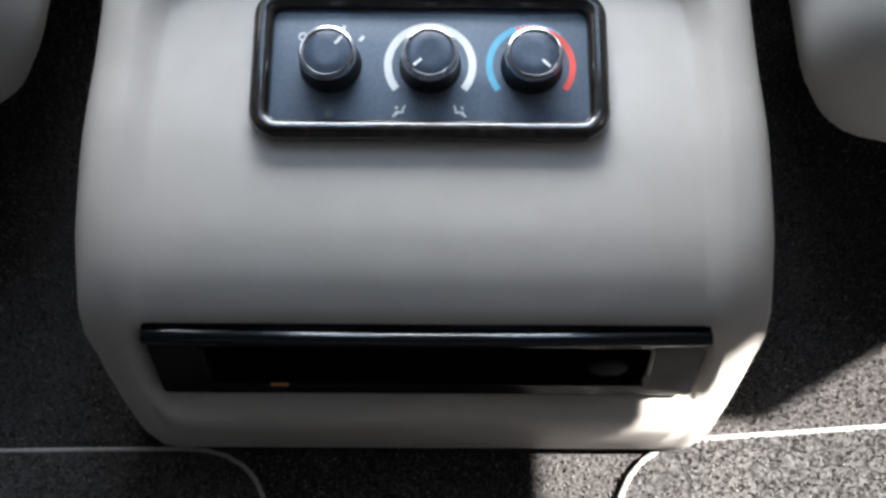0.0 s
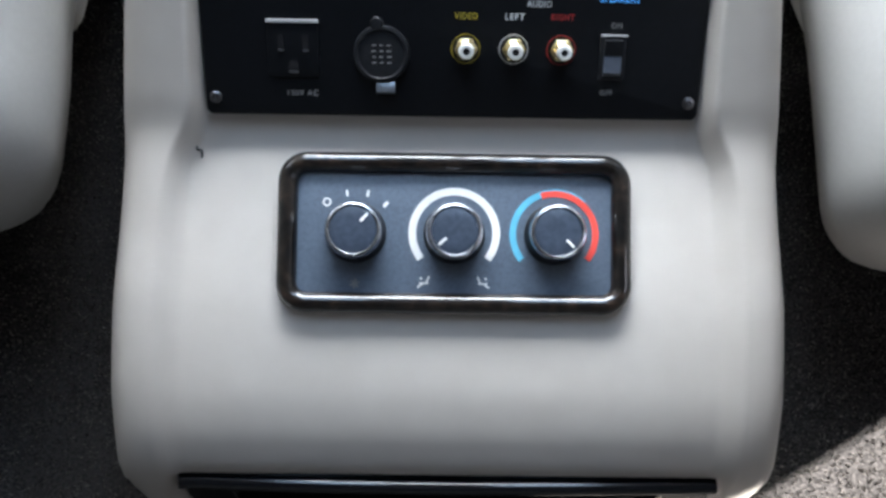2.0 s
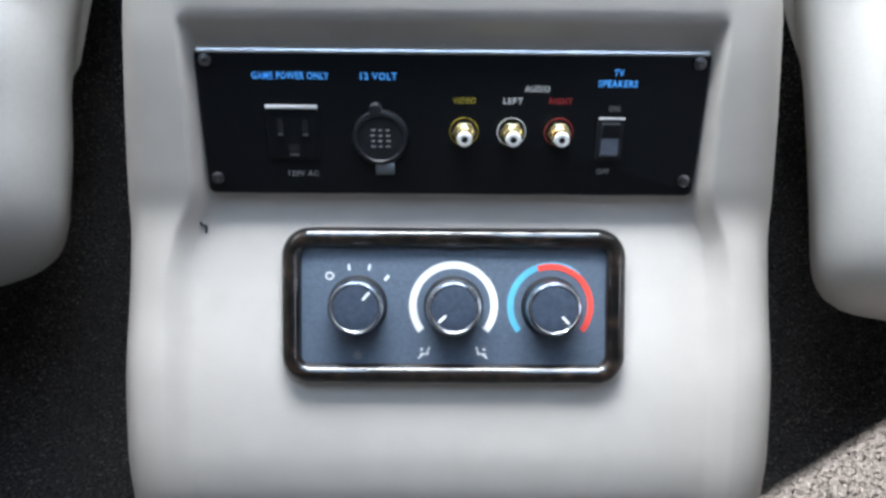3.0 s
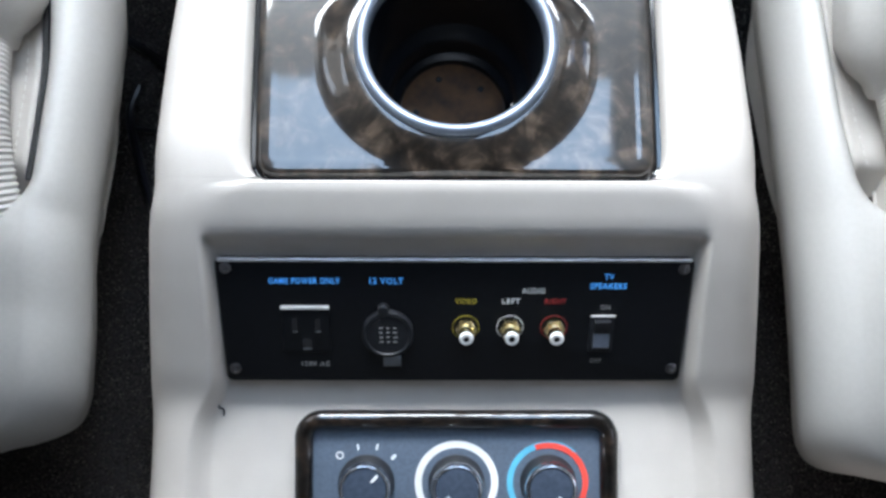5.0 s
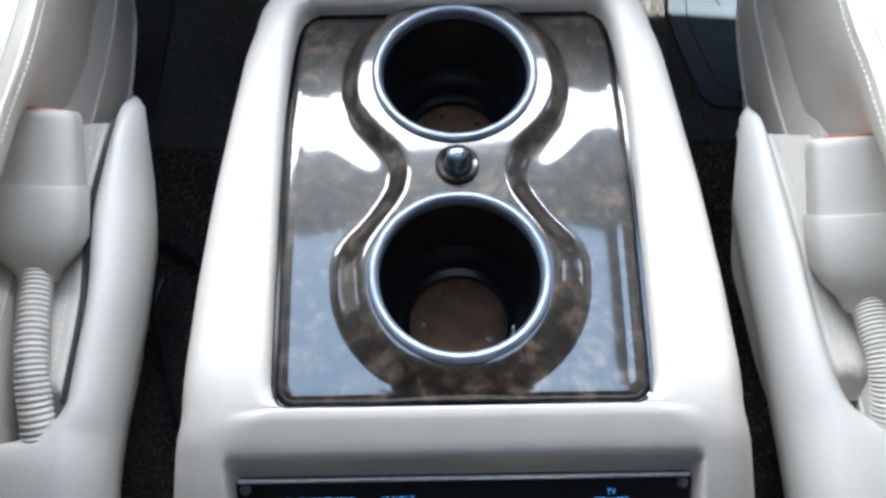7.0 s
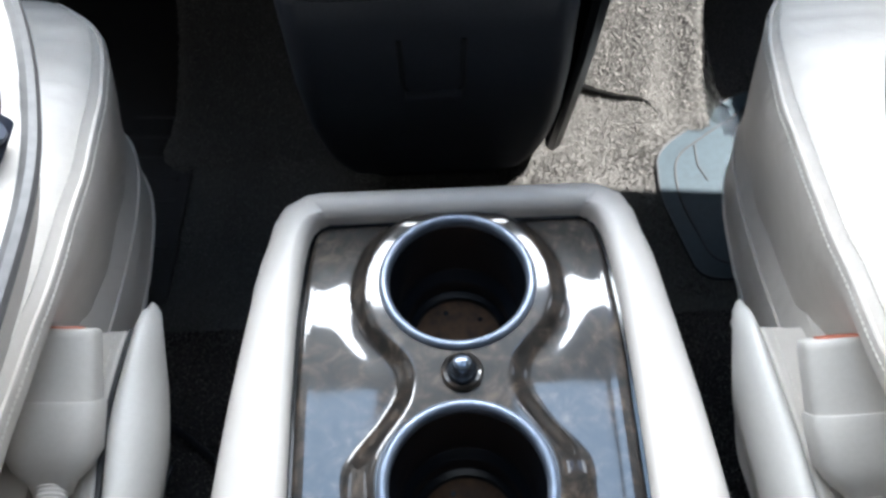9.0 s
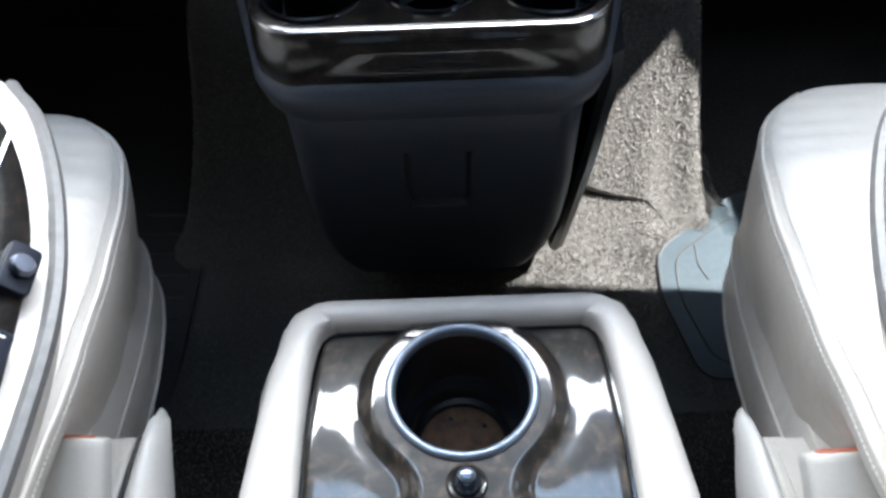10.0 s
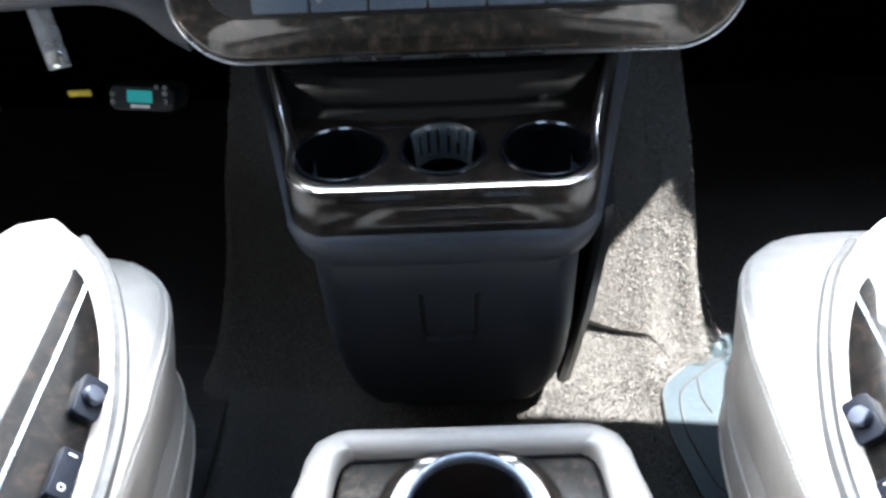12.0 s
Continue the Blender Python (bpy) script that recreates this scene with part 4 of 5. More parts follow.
    # belt buckle on its ribbed stalk
    out = 0.4 * max(0.0, hole_x - 0.251)
    top, low, end = (Vector(P(*c)) for c in ((0.252, 0.466, 0.350), (0.254 + out, 0.380, 0.300), (hole_x + 0.001, hole_y - 0.030, 0.264)))
    axis = (top - low).normalized()
    side = Vector((sx, 0, 0.10)).normalized()
    up = axis.cross(side).normalized()
    if up.z < 0:
        up = -up

    def shell(stations, mat, name, parent, label=""):
        rws = []
        for t, w, h in stations:
            c = low + axis * t
            rws.append([c + side * (a * w) + up * (b * h) for a, b in rounded(2, 2, 0.55, 5)])
        b_ = grid(rws, close_u=True)
        n_ = len(rws[0])
        cap(b_, 0, n_)
        cap(b_, n_ * (len(rws) - 1), n_)
        return part(name, b_, mat, parent, label, split=50)
    L = (top - low).length
    boot = shell([(-0.012, 0.011, 0.010), (-0.004, 0.014, 0.012), (0.006, 0.024, 0.017), (0.018, 0.030, 0.020), (0.048, 0.0315, 0.0205), (0.0515, 0.0305, 0.0195)], BUCKLE, "buckle_boot", st, "pale plastic boot of the belt buckle")
    shell([(0.046, 0.0295, 0.0165), (0.054, 0.0298, 0.0165), (L - 0.006, 0.0290, 0.0155), (L - 0.0015, 0.0282, 0.0148), (L, 0.0268, 0.0135)], BUCKLE, "buckle_head", boot)
    part("head_groove", tube([low + axis * t_ + side * (0.0185 - 0.03 * (t_ - 0.056)) + up * (0.0162 - 0.02 * (t_ - 0.056)) for t_ in (0.056, 0.066, 0.076, 0.086, L - 0.003)], 0.0005, 6), RUBBER, boot)
    shell([(L - 0.001, 0.0190, 0.0085), (L + 0.0012, 0.0185, 0.0080)], RED_BUTTON, "release_button", boot, "red release button")
    path = smooth_path([end, Vector(P((0.254 + out + hole_x) / 2, (0.380 + hole_y) / 2 - 0.016, 0.2985)), low + axis * 0.002], 170)
    part("ribbed_stalk", tube(path, lambda t: 0.0102 + 0.0006 * math.cos(t * 2 * math.pi * 46), 14), BUCKLE, st, "ribbed grey stalk sleeve")

    # padded armrest with a burl panel and switches on its inboard slope
    AS = 0.74

    def Q(x, y, z):
        return (sx * AS * (x + arm_dx) - 0.0005, AS * (y + arm_dy) + 0.0476, AS * z + 0.240)
    A = [  # y, inner edge x, inner edge z, crown x, crown z
        (0.30, 0.246, 0.448, 0.316, 0.490), (0.45, 0.243, 0.448, 0.314, 0.490), (0.50, 0.244, 0.448, 0.316, 0.490), (0.545, 0.250, 0.448, 0.321, 0.490), (0.61, 0.268, 0.448, 0.333, 0.488),
        (0.665, 0.290, 0.447, 0.343, 0.486), (0.70, 0.308, 0.446, 0.350, 0.480), (0.722, 0.324, 0.444, 0.354, 0.470), (0.735, 0.338, 0.441, 0.357, 0.459), (0.742, 0.350, 0.438, 0.360, 0.448),
    ]
    rows, pipe = [], []
    for i in range(70):
        y = 0.12 + 0.623 * i / 69
        xe, ze, xc, zc = (sum(lerp_keys(A, y + o_)[j] for o_ in (-0.02, -0.01, 0, 0.01, 0.02)) / 5 for j in range(4))
        zc += 0.008
        pr = [(xe + 0.012, ze - 0.050), (xe - 0.001, ze - 0.012), (xe + 0.002, ze)]
        for t in (0.13, 0.3, 0.5, 0.7, 0.86):
            pr.append((xe + (xc - xe) * t, ze + (zc - ze) * t - (0.009 * smoothstep((0.63 - y) / 0.03))))
        g = max(0.06, math.sqrt(max(0.0, 1 - (max(0.0, y - 0.62) / 0.124) ** 2)))
        pr += [(xc, zc), (xc + 0.030 * g, zc + 0.002 * g), (xc + 0.055 * g, zc - 0.012 * g), (xc + 0.065 * g, zc - 0.04 * g), (xc + 0.060 * g, ze - 0.050)]
        puck = 0.0034 * math.sin(y * 260 + 3.0 * noise.noise(Vector((y * 30, 2.0, sx)))) * smoothstep((y - 0.45) / 0.1)
        rows.append([Q(x, y, z + (puck if 2 < k < 6 else 0)) for k, (x, z) in enumerate(pr)])
        pipe.append(Vector(Q(xe - 0.002, y, ze - 0.004)))
    bm = grid(rows, close_u=True)
    cap(bm, 0, 13)
    cap(bm, 13 * 69, 13)
    arm = part("armrest", bm, LEATHER, st, "padded cream leather armrest", split=60)
    part("piping", tube(pipe[2:], 0.0046, 8), WELT, arm, "grey welt piping")
    # the panel lies on the slope; its axes: u along y, v up the slope
    o = Vector(Q(0.270, 0.512, 0.4590))
    v = Vector((sx * 0.045, 0, 0.050)).normalized()
    u = Vector((0, 1, 0))
    n = u.cross(v).normalized()
    if n.z < 0:
        n = -n
    WM = Matrix(((u.x, v.x, n.x, o.x), (u.y, v.y, n.y, o.y), (u.z, v.z, n.z, o.z), (0, 0, 0, 1))) @ Matrix.Scale(AS, 4)
    outline = [(-0.20, -0.0175), (-0.042, -0.0162), (-0.012, -0.0138), (0.015, -0.0115), (0.036, -0.0082), (0.054, -0.0041), (0.072, 0.0022), (0.089, 0.0094), (0.105, 0.0180), (0.118, 0.0270), (0.127, 0.0360), (0.131, 0.0430), (0.128, 0.0460), (0.10, 0.0458), (-0.20, 0.0450)]
    part("armrest_panel", slab(outline, -0.014, 0.004, WM, 0.0012), BEZEL, arm, "burl wood switch panel")
    part("panel_strip", tube([WM @ Vector((t, 0.0300 + 0.03 * max(0.0, t - 0.06) ** 1.3, 0.0045)) for t in (-0.20, -0.12, -0.06, 0.0, 0.04, 0.08, 0.10, 0.116, 0.122)], 0.0015, 8, flat=0.6), STEEL, arm, "bright metal strip")
    part("lumbar_switch_base", slab(rounded(0.034, 0.020, 0.004), 0, 0.007, WM @ Matrix.Translation((0.026, -0.002, 0.004)), 0.001), SWITCH, arm)
    part("lumbar_switch", lathe([(0.0075, 0), (0.0075, 0.004), (0.006, 0.006), (0.0, 0.0063)], WM @ Matrix.Translation((0.026, -0.002, 0.011)), 20), SWITCH_METAL, arm, "round silver seat switch")
    part("rocker_switch", slab(rounded(0.036, 0.016, 0.002), 0, 0.008, WM @ Matrix.Translation((-0.036, -0.004, 0.004)), 0.001), SWITCH, arm)
    part("rocker_mark", box(bmesh.new(), (0.014, 0, 0.0083), (0.0012, 0.006, 0.0003), m=WM @ Matrix.Translation((-0.036, -0.004, 0.004))), WHITE, arm)
    part("rocker_mark", lathe([(0.0018, 0), (0.0018, 0.0003), (0.0026, 0.0003), (0.0026, 0)], WM @ Matrix.Translation((-0.046, -0.004, 0.0121)), 16), WHITE, arm)
    return st


TIP = [(0.47, 0.1982), (0.50, 0.2010), (0.514, 0.2032), (0.524, 0.2062), (0.530, 0.2092), (0.534, 0.2125), (0.5365, 0.2165)]
seat(1, 0.0, 0.0, -0.007, 0.0, 0.0, 0.0, 0.0, -0.022, 0.266, 0.303, 0.0, 0.014,
     [(0.146, 0.325), (0.148, 0.285), (0.152, 0.252), (0.158, 0.235), (0.166, 0.2260), (0.178, 0.2205), (0.195, 0.2175), (0.226, 0.2140), (0.261, 0.2115), (0.297, 0.2095), (0.334, 0.2072), (0.385, 0.2045), (0.42, 0.2025), (0.455, 0.2012)] + [(y, x + 0.0022) for y, x in TIP])
seat(-1, 0.022, 0.030, -0.016, -0.002, 0.026, 0.016, 0.004, 0.016, 0.237, 0.268, -0.030, 0.0,
     [(0.134, 0.308), (0.137, 0.282), (0.142, 0.258), (0.147, 0.2390), (0.156, 0.2215), (0.172, 0.2125), (0.195, 0.2080), (0.235, 0.2035), (0.30, 0.1995), (0.37, 0.1940), (0.42, 0.1925)] + TIP)

# ---- front: engine hump, front console, dashboard ----
def hump_height(y):
    return lerp_keys([(0.88, 0.0), (0.92, 0.012), (0.96, 0.055), (1.02, 0.165), (1.10, 0.30), (1.22, 0.45), (1.4, 0.52), (1.8, 0.54)], y)[0]


def hump_surface(x, y):
    """The hump starts a little further forward beside the passenger mat."""
    return hump_height(y - 0.055 * smoothstep((x - 0.25) / 0.06) * (1 - smoothstep((y - 0.96) / 0.09)))


def hump_half(y):
    return lerp_keys([(0.90, 0.395), (0.95, 0.386), (0.972, 0.376), (1.03, 0.360), (1.09, 0.355), (1.145, 0.345), (1.25, 0.331), (1.65, 0.315)], y)[0]


rows = []
for i in range(195):
    t = i / 194
    y = 0.68 + 0.97 * t
    row = []
    for j in range(81):
        x = (hump_half(y) + 0.005) * (j / 40 - 1)
        k = smoothstep((hump_half(y) - abs(x)) / 0.05)
        row.append((x, y, hump_surface(x, y) * k + 0.003 + 0.0012 * noise.noise(Vector((x * 14, y * 14, 3)))))
    rows.append(row)
engine_hump = tagged(finish("engine_hump", grid(rows), CARPET_FRONT), "taupe carpet covered engine hump under the dashboard", "carpet", kind="structure")
# bulkhead blackened so the footwells look as dark as their shade
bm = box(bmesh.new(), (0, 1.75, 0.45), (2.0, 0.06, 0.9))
tagged(finish("firewall", bm, SHADE_BLACK, smooth=False), "bulkhead behind the footwells, coloured black for their shade", "bulkhead", kind="structure")

FCX = -0.013
fc = thing("front_console", "charcoal plastic front console with three cup holders", "console", at=(FCX, 0.8, 0.0))


def fc_outline(z):
    """Back face and half width of the bin at a height."""
    y = lerp_keys([(0.0, 0.885), (0.08, 0.852), (0.19, 0.800), (0.31, 0.746), (0.43, 0.711), (0.53, 0.714)], z)[0]
    w = lerp_keys([(0.0, 0.098), (0.04, 0.106), (0.10, 0.125), (0.2, 0.129), (0.42, 0.118), (0.60, 0.118)], z)[0]
    return y, w


def fc_row(z, out=0.0, wide=0.0, r=0.028, flare=0.11, bow=0.006):
    y, w = fc_outline(z)
    y -= out
    w += wide
    yf = 1.06
    pts = [(-w - flare * (yf - y), yf)]
    for q in range(9):
        a = radians(187 + 83 * q / 8)
        pts.append((-w + r + r * math.cos(a), y + r + r * math.sin(a)))
    for q in range(9):
        a = radians(270 + 83 * q / 8)
        pts.append((w - r + r * math.cos(a), y + r + r * math.sin(a)))
    pts.append((w + flare * (yf - y), yf))
    return [(FCX + x, yy - bow * max(0.0, 1 - (x / w) ** 2), z) for x, yy in pts]


def heights(a, b, n):
    return [a + (b - a) * i / n for i in range(n + 1)]


part("body", grid([fc_row(z, -0.014, -0.008) for z in heights(0.0, 0.50, 12)]), DASH, fc)
bm = grid([fc_row(z, o, wd, 0.022) for z, o, wd in [(0.045, -0.012, -0.008), (0.050, -0.002, -0.002)] + [(z, 0.0, 0.0) for z in heights(0.058, 0.438, 12)] + [(0.444, -0.003, -0.002), (0.447, -0.014, -0.008)]])
part("bin_door", bm, DASH, fc, "charcoal drop-down bin door")
bm = grid([fc_row(z, o, wd, 0.045, 0.24, 0.014) for z, o, wd in ((0.446, -0.010, -0.004), (0.449, 0.006, 0.008), (0.456, 0.014, 0.014), (0.472, 0.017, 0.018), (0.481, 0.016, 0.018), (0.486, 0.011, 0.014), (0.488, -0.02, -0.006))])
part("bumper_band", bm, DASH, fc, split=60)
bm = grid([fc_row(z, o, wd, 0.032, 0.22, 0.014) for z, o, wd in ((0.482, 0.008, 0.010), (0.486, 0.0118, 0.0125), (0.505, 0.0112, 0.0122), (0.5245, 0.0104, 0.0116), (0.5268, 0.0094, 0.0108), (0.5275, 0.002, 0.005))])
part("wood_fascia", bm, BEZEL, fc, "dark burl wood fascia", split=60)
# latch recess: a flat black plate paints its shade, nothing is sunk
lm = Matrix.Translation((FCX + 0.001, 0.7345, 0.352)) @ Matrix.Rotation(radians(90 + 16.5), 4, 'X')
lo = rounded(0.052, 0.092, 0.010)
part("latch_frame", tube([lm @ Vector((x, y, 0.0005)) for x, y in [(-0.026, 0.040)] + [p for p in lo if p[1] < -0.03] + [(0.026, 0.040)]], 0.0034, 8), BLACK, fc)
part("latch_recess_shade", slab(rounded(0.050, 0.090, 0.010), -0.001, 0.0010, lm), BLACK, fc)
part("latch_lip", box(bmesh.new(), (0, 0, 0), (0.050, 0.010, 0.010), 0.003, lm @ Matrix.Translation((0, -0.047, 0.005))), DASH, fc)
# cup tray
TZ = 0.524
HOLES = ((-0.086, 0.762, 0.037), (0.001, 0.764, 0.034), (0.089, 0.760, 0.037))
bm = bmesh.new()
nx, ny = 100, 60
Y0, Y1 = 0.6905, 0.822


def bowl_half(y):
    if y > 0.762:
        return 0.126 + 0.27 * (y - 0.762)
    return 0.126 * (1 - (max(0.0, 0.762 - y) / 0.0725) ** 3.2) ** (1 / 3.2)


vs = []
for i in range(ny + 1):
    y = Y0 + (Y1 - Y0) * i / ny
    row = []
    for j in range(nx + 1):
        q = 2 * j / nx - 1
        lift = 0.060 * smoothstep((y - 0.732) / 0.13)
        side = smoothstep((abs(q) - 0.93) / 0.07)
        back = smoothstep((y - 0.800) / 0.022)
        row.append(bm.verts.new((FCX + q * bowl_half(y), y, TZ - 0.005 + 0.004 * (1 - smoothstep((y - Y0) / 0.005)) + max(lift * side, 0.004 * back))))
    vs.append(row)
for i in range(ny):
    for j in range(nx):
        c = (vs[i][j].co + vs[i + 1][j + 1].co) / 2
        if all(math.hypot(c.x - FCX - hx, c.y - hy) > hr for hx, hy, hr in HOLES):
            bm.faces.new((vs[i][j], vs[i][j + 1], vs[i + 1][j + 1], vs[i + 1][j]))
bmesh.ops.delete(bm, geom=[v for v in bm.verts if not v.link_faces], context='VERTS')
ctray = part("cup_tray", bm, BEZEL, fc, "dark glossy cup holder tray")
for hx, hy, hr in HOLES:
    m = Matrix.Translation((FCX + hx, hy, TZ - 0.004))
    part("cup_rim", lathe([(hr + 0.004, 0.0), (hr + 0.003, 0.0016), (hr + 0.001, 0.0020), (hr - 0.0005, 0.0010), (hr - 0.001, -0.006)], m, 48), BLACK_GLOSS, ctray)
    part("cup_well", lathe([(hr, -0.002), (hr - 0.002, -0.05), (hr - 0.004, -0.062), (0.0, -0.062)], m, 40), BLACK_GLOSS, ctray)
CLEAR = material("clear_insert", (0.045, 0.056, 0.062), 0.14, scale=120, spec=0.8)
rib = thing("coin_clip", "small clear ribbed insert standing in the middle cup", "insert", at=(FCX, 0.79, TZ))
im = Matrix.Translation((FCX + 0.001, 0.764, TZ - 0.032))
part("shell", lathe([(0.0275, 0.0), (0.0310, 0.030), (0.0325, 0.0335), (0.0308, 0.0345), (0.0290, 0.0320), (0.0260, 0.0)], im, 28, radians(25), radians(130)), CLEAR, rib)
for k in range(6):
    a = radians(42 + 19 * k)
    part("rib", box(bmesh.new(), (0, 0, 0), (0.0022, 0.0020, 0.026), 0.0006, im @ Matrix.Translation((0.0275 * math.cos(a), 0.0275 * math.sin(a), 0.018)) @ Matrix.Rotation(a - math.pi / 2, 4, 'Z')), STEEL, rib)
for sx in (-1, 1):       # raised cheeks either side of the tray
    rows = []
    for i in range(24):
        y = 0.722 + 0.165 * i / 23
        h = 0.060 * smoothstep((y - 0.732) / 0.13) + 0.001
        x = FCX + sx * (bowl_half(y) - 0.001)
        rows.append([(x, y, TZ + h - 0.012), (x + sx * 0.0006, y, TZ + h - 0.002), (x + sx * 0.0020, y, TZ + h), (x + sx * 0.0045, y, TZ + h - 0.001), (x + sx * 0.0068, y, TZ + h - 0.008), (x + sx * 0.0075, y, TZ - 0.034)])
    part("cheek", grid(rows), BLACK, fc, split=60)
rim = [(FCX - bowl_half(y) - 0.0024, y, 0.5275 + 0.060 * smoothstep((y - 0.732) / 0.13)) for y in (0.790, 0.778, 0.766, 0.755)]
rim += fc_row(0.5275, 0.0080, 0.010, 0.032, 0.22, 0.014)[2:-2]
rim += [(FCX + bowl_half(y) + 0.0024, y, 0.5275 + 0.060 * smoothstep((y - 0.732) / 0.13)) for y in (0.755, 0.766, 0.778, 0.790)]
part("chrome_edge", tube(rim, lambda t: 0.0006 + 0.0006 * smoothstep((0.42 - abs(t - 0.5)) / 0.12), 8), CHROME, fc, "bright metal edge")
rows = []
for yy, zz in ((0.817, TZ - 0.004), (0.8195, TZ + 0.001), (0.8215, TZ + 0.009), (0.8245, TZ + 0.022), (0.829, TZ + 0.036), (0.838, TZ + 0.047), (0.860, TZ + 0.053), (0.92, TZ + 0.054)):
    rows.append([(FCX + (2 * j / 24 - 1) * bowl_half(min(yy, 0.86)), yy - 0.008 * (1 - (2 * j / 24 - 1) ** 2), zz) for j in range(25)])
part("tray_back", grid(rows), BLACK_GLOSS, fc, "dark glossy rear wall of the tray", split=60)
sc = [[(FCX + 0.136 + dx, y0 + dy, z) for dx, dy in ((0.0, 0.0), (0.006, -0.004), (0.016, 0.004), (0.030, 0.11), (0.0, 0.11))] for z, y0 in ((0.055, 0.895), (0.065, 0.880), (0.15, 0.846), (0.30, 0.790), (0.44, 0.752), (0.455, 0.760))]
bm = grid(sc, close_u=True)
cap(bm, 0, 5)
cap(bm, 25, 5)
part("side_cover", bm, BLACK, fc, "black plastic side cover")

# dashboard: the lower edge of the centre stack
dash = thing("dashboard", "charcoal dashboard with burl wood centre stack", "dashboard", at=(0, 1.2, 0.6))
bm = bmesh.new()
box(bm, (0.0, 1.38, 0.79), (1.9, 0.69, 0.26), 0.05)
# unseen driver's side block, added to keep light off the hump's left
box(bm, (-0.62, 1.345, 0.74), (0.68, 0.97, 0.20), 0.05)
part("lower_dash", bm, DASH, dash)
DM = Matrix.Translation((0.004, 0.838, 0.722)) @ Matrix.Rotation(radians(76), 4, 'X')
oc = rounded(0.462, 0.140, 0.055, 10, 0, -0.068)
part("stack_backing", slab(rounded(0.476, 0.154, 0.060, 10, 0, -0.068), -0.16, -0.002, DM, 0.006), BLACK, dash)
part("stack_wood", slab(oc, -0.006, 0.010, DM, 0.006), BURL, dash, "burl wood centre stack surround")
part("stack_edge", tube([DM @ Vector((x, y, 0.000)) for x, y in rounded(0.466, 0.144, 0.056, 10, 0, -0.068)], 0.0024, 8, closed=True), STEEL, dash)
part("switch_bay", slab(rounded(0.400, 0.094, 0.03, 6, 0, -0.056), 0.006, 0.0125, DM, 0.002), BLACK, dash, "black switch bank")
for k in range(7):
    b_ = part("switch_key", slab(rounded(0.0445, 0.040, 0.002, 3, -0.1405 + 0.0468 * k, -0.078), 0.010, 0.0165, DM, 0.001), FACE, dash)
for kx in (-0.11, -0.01, 0.012, 0.035, 0.168):
    part("key_mark", lathe([(0.0, 0.0168), (0.0045, 0.0168), (0.0048, 0.0160)], DM @ Matrix.Translation((kx, -0.086, 0)), 14), STEEL, dash)

rows = []
KNEE = [(-0.70, 0.618, 0), (-0.50, 0.613, 0), (-0.392, 0.612, 0), (-0.342, 0.615, 0), (-0.300, 0.614, 0), (-0.273, 0.602, 0), (-0.253, 0.581, 0), (-0.236, 0.568, 0)]
for x, z, _ in smooth_path(KNEE, 6):
    rows.append([(x, 1.06, z + 0.07), (x, 0.92, z + 0.016), (x, 0.874, z + 0.002), (x, 0.864, z), (x, 0.857, z + 0.003), (x, 0.854, z + 0.012), (x, 0.866, z + 0.06), (x, 0.95, z + 0.16)])
part("knee_panel", grid(rows), DASH, dash, "charcoal panel under the steering column", split=60)

# brake controller and tags under the dash, driver's side
bc = thing("brake_controller", "black trailer brake controller with lit teal display", "controller", at=(-0.30, 0.88, 0.505))
BM_ = Matrix.Translation((-0.304, 0.885, 0.508)) @ Matrix.Rotation(radians(6), 4, 'Y') @ Matrix.Rotation(radians(65), 4, 'X')
part("housing", slab(rounded(0.062, 0.025, 0.008), -0.05, 0.0, BM_, 0.003), BLACK, bc)
part("display", slab(rounded(0.024, 0.012, 0.001, 3, -0.002, 0.002), -0.001, 0.0008, BM_), LCD, bc, "teal display")
part("maker_plate", box(bmesh.new(), (-0.002, -0.0075, 0.0004), (0.018, 0.003, 0.0006), m=BM_), WHITE, bc)
for bx, by in ((0.022, 0.006), (0.022, -0.002), (-0.028, 0.003), (-0.028, -0.004), (0.014, 0.012), (0.022, 0.012)):
    part("button", lathe([(0.0, 0.0015), (0.0022, 0.0015), (0.0026, 0.0)], BM_ @ Matrix.Translation((bx, by, 0)), 10), STEEL, bc)
yt = thing("yellow_tag", "small yellow paper tag in the dark footwell", "tag", at=(-0.362, 0.885, 0.515))
part("tag", box(bmesh.new(), (-0.362, 0.885, 0.5165), (0.022, 0.002, 0.006), 0.0004), YELLOW_TAG, yt)
cl = thing("metal_clip", "bright metal clip hanging under the dashboard edge", "clip", at=(-0.364, 0.86, 0.60))
CLM = Matrix.Translation((-0.358, 0.860, 0.585)) @ Matrix.Rotation(radians(-10), 4, 'Y') @ Matrix.Rotation(radians(70), 4, 'X')
part("strip", slab(rounded(0.022, 0.070, 0.002), -0.001, 0.001, CLM @ Matrix.Translation((0, 0.01, 0)), 0.0004), STEEL, cl)
part("rivet", lathe([(0.008, 0.001), (0.0075, 0.003), (0.004, 0.004), (0.0, 0.0042)], CLM @ Matrix.Translation((0, -0.016, 0)), 18), CHROME, cl)


# black strip laid along the seam as its shadow
seam = thing("carpet_seam", "black strip for the shade in the gap between hump carpet and floor piece", "seam", at=(0.24, 0.97, 0.07))
part("gap", tube([(x, y, hump_surface(x, y) + 0.0052) for x, y in ((0.150 + 0.010 * k, 0.976 - 0.0024 * k + 0.00009 * k * k) for k in range(15))], lambda t: 0.0062 * (1.12 - t), 8, flat=0.5), SHADE_BLACK, seam)


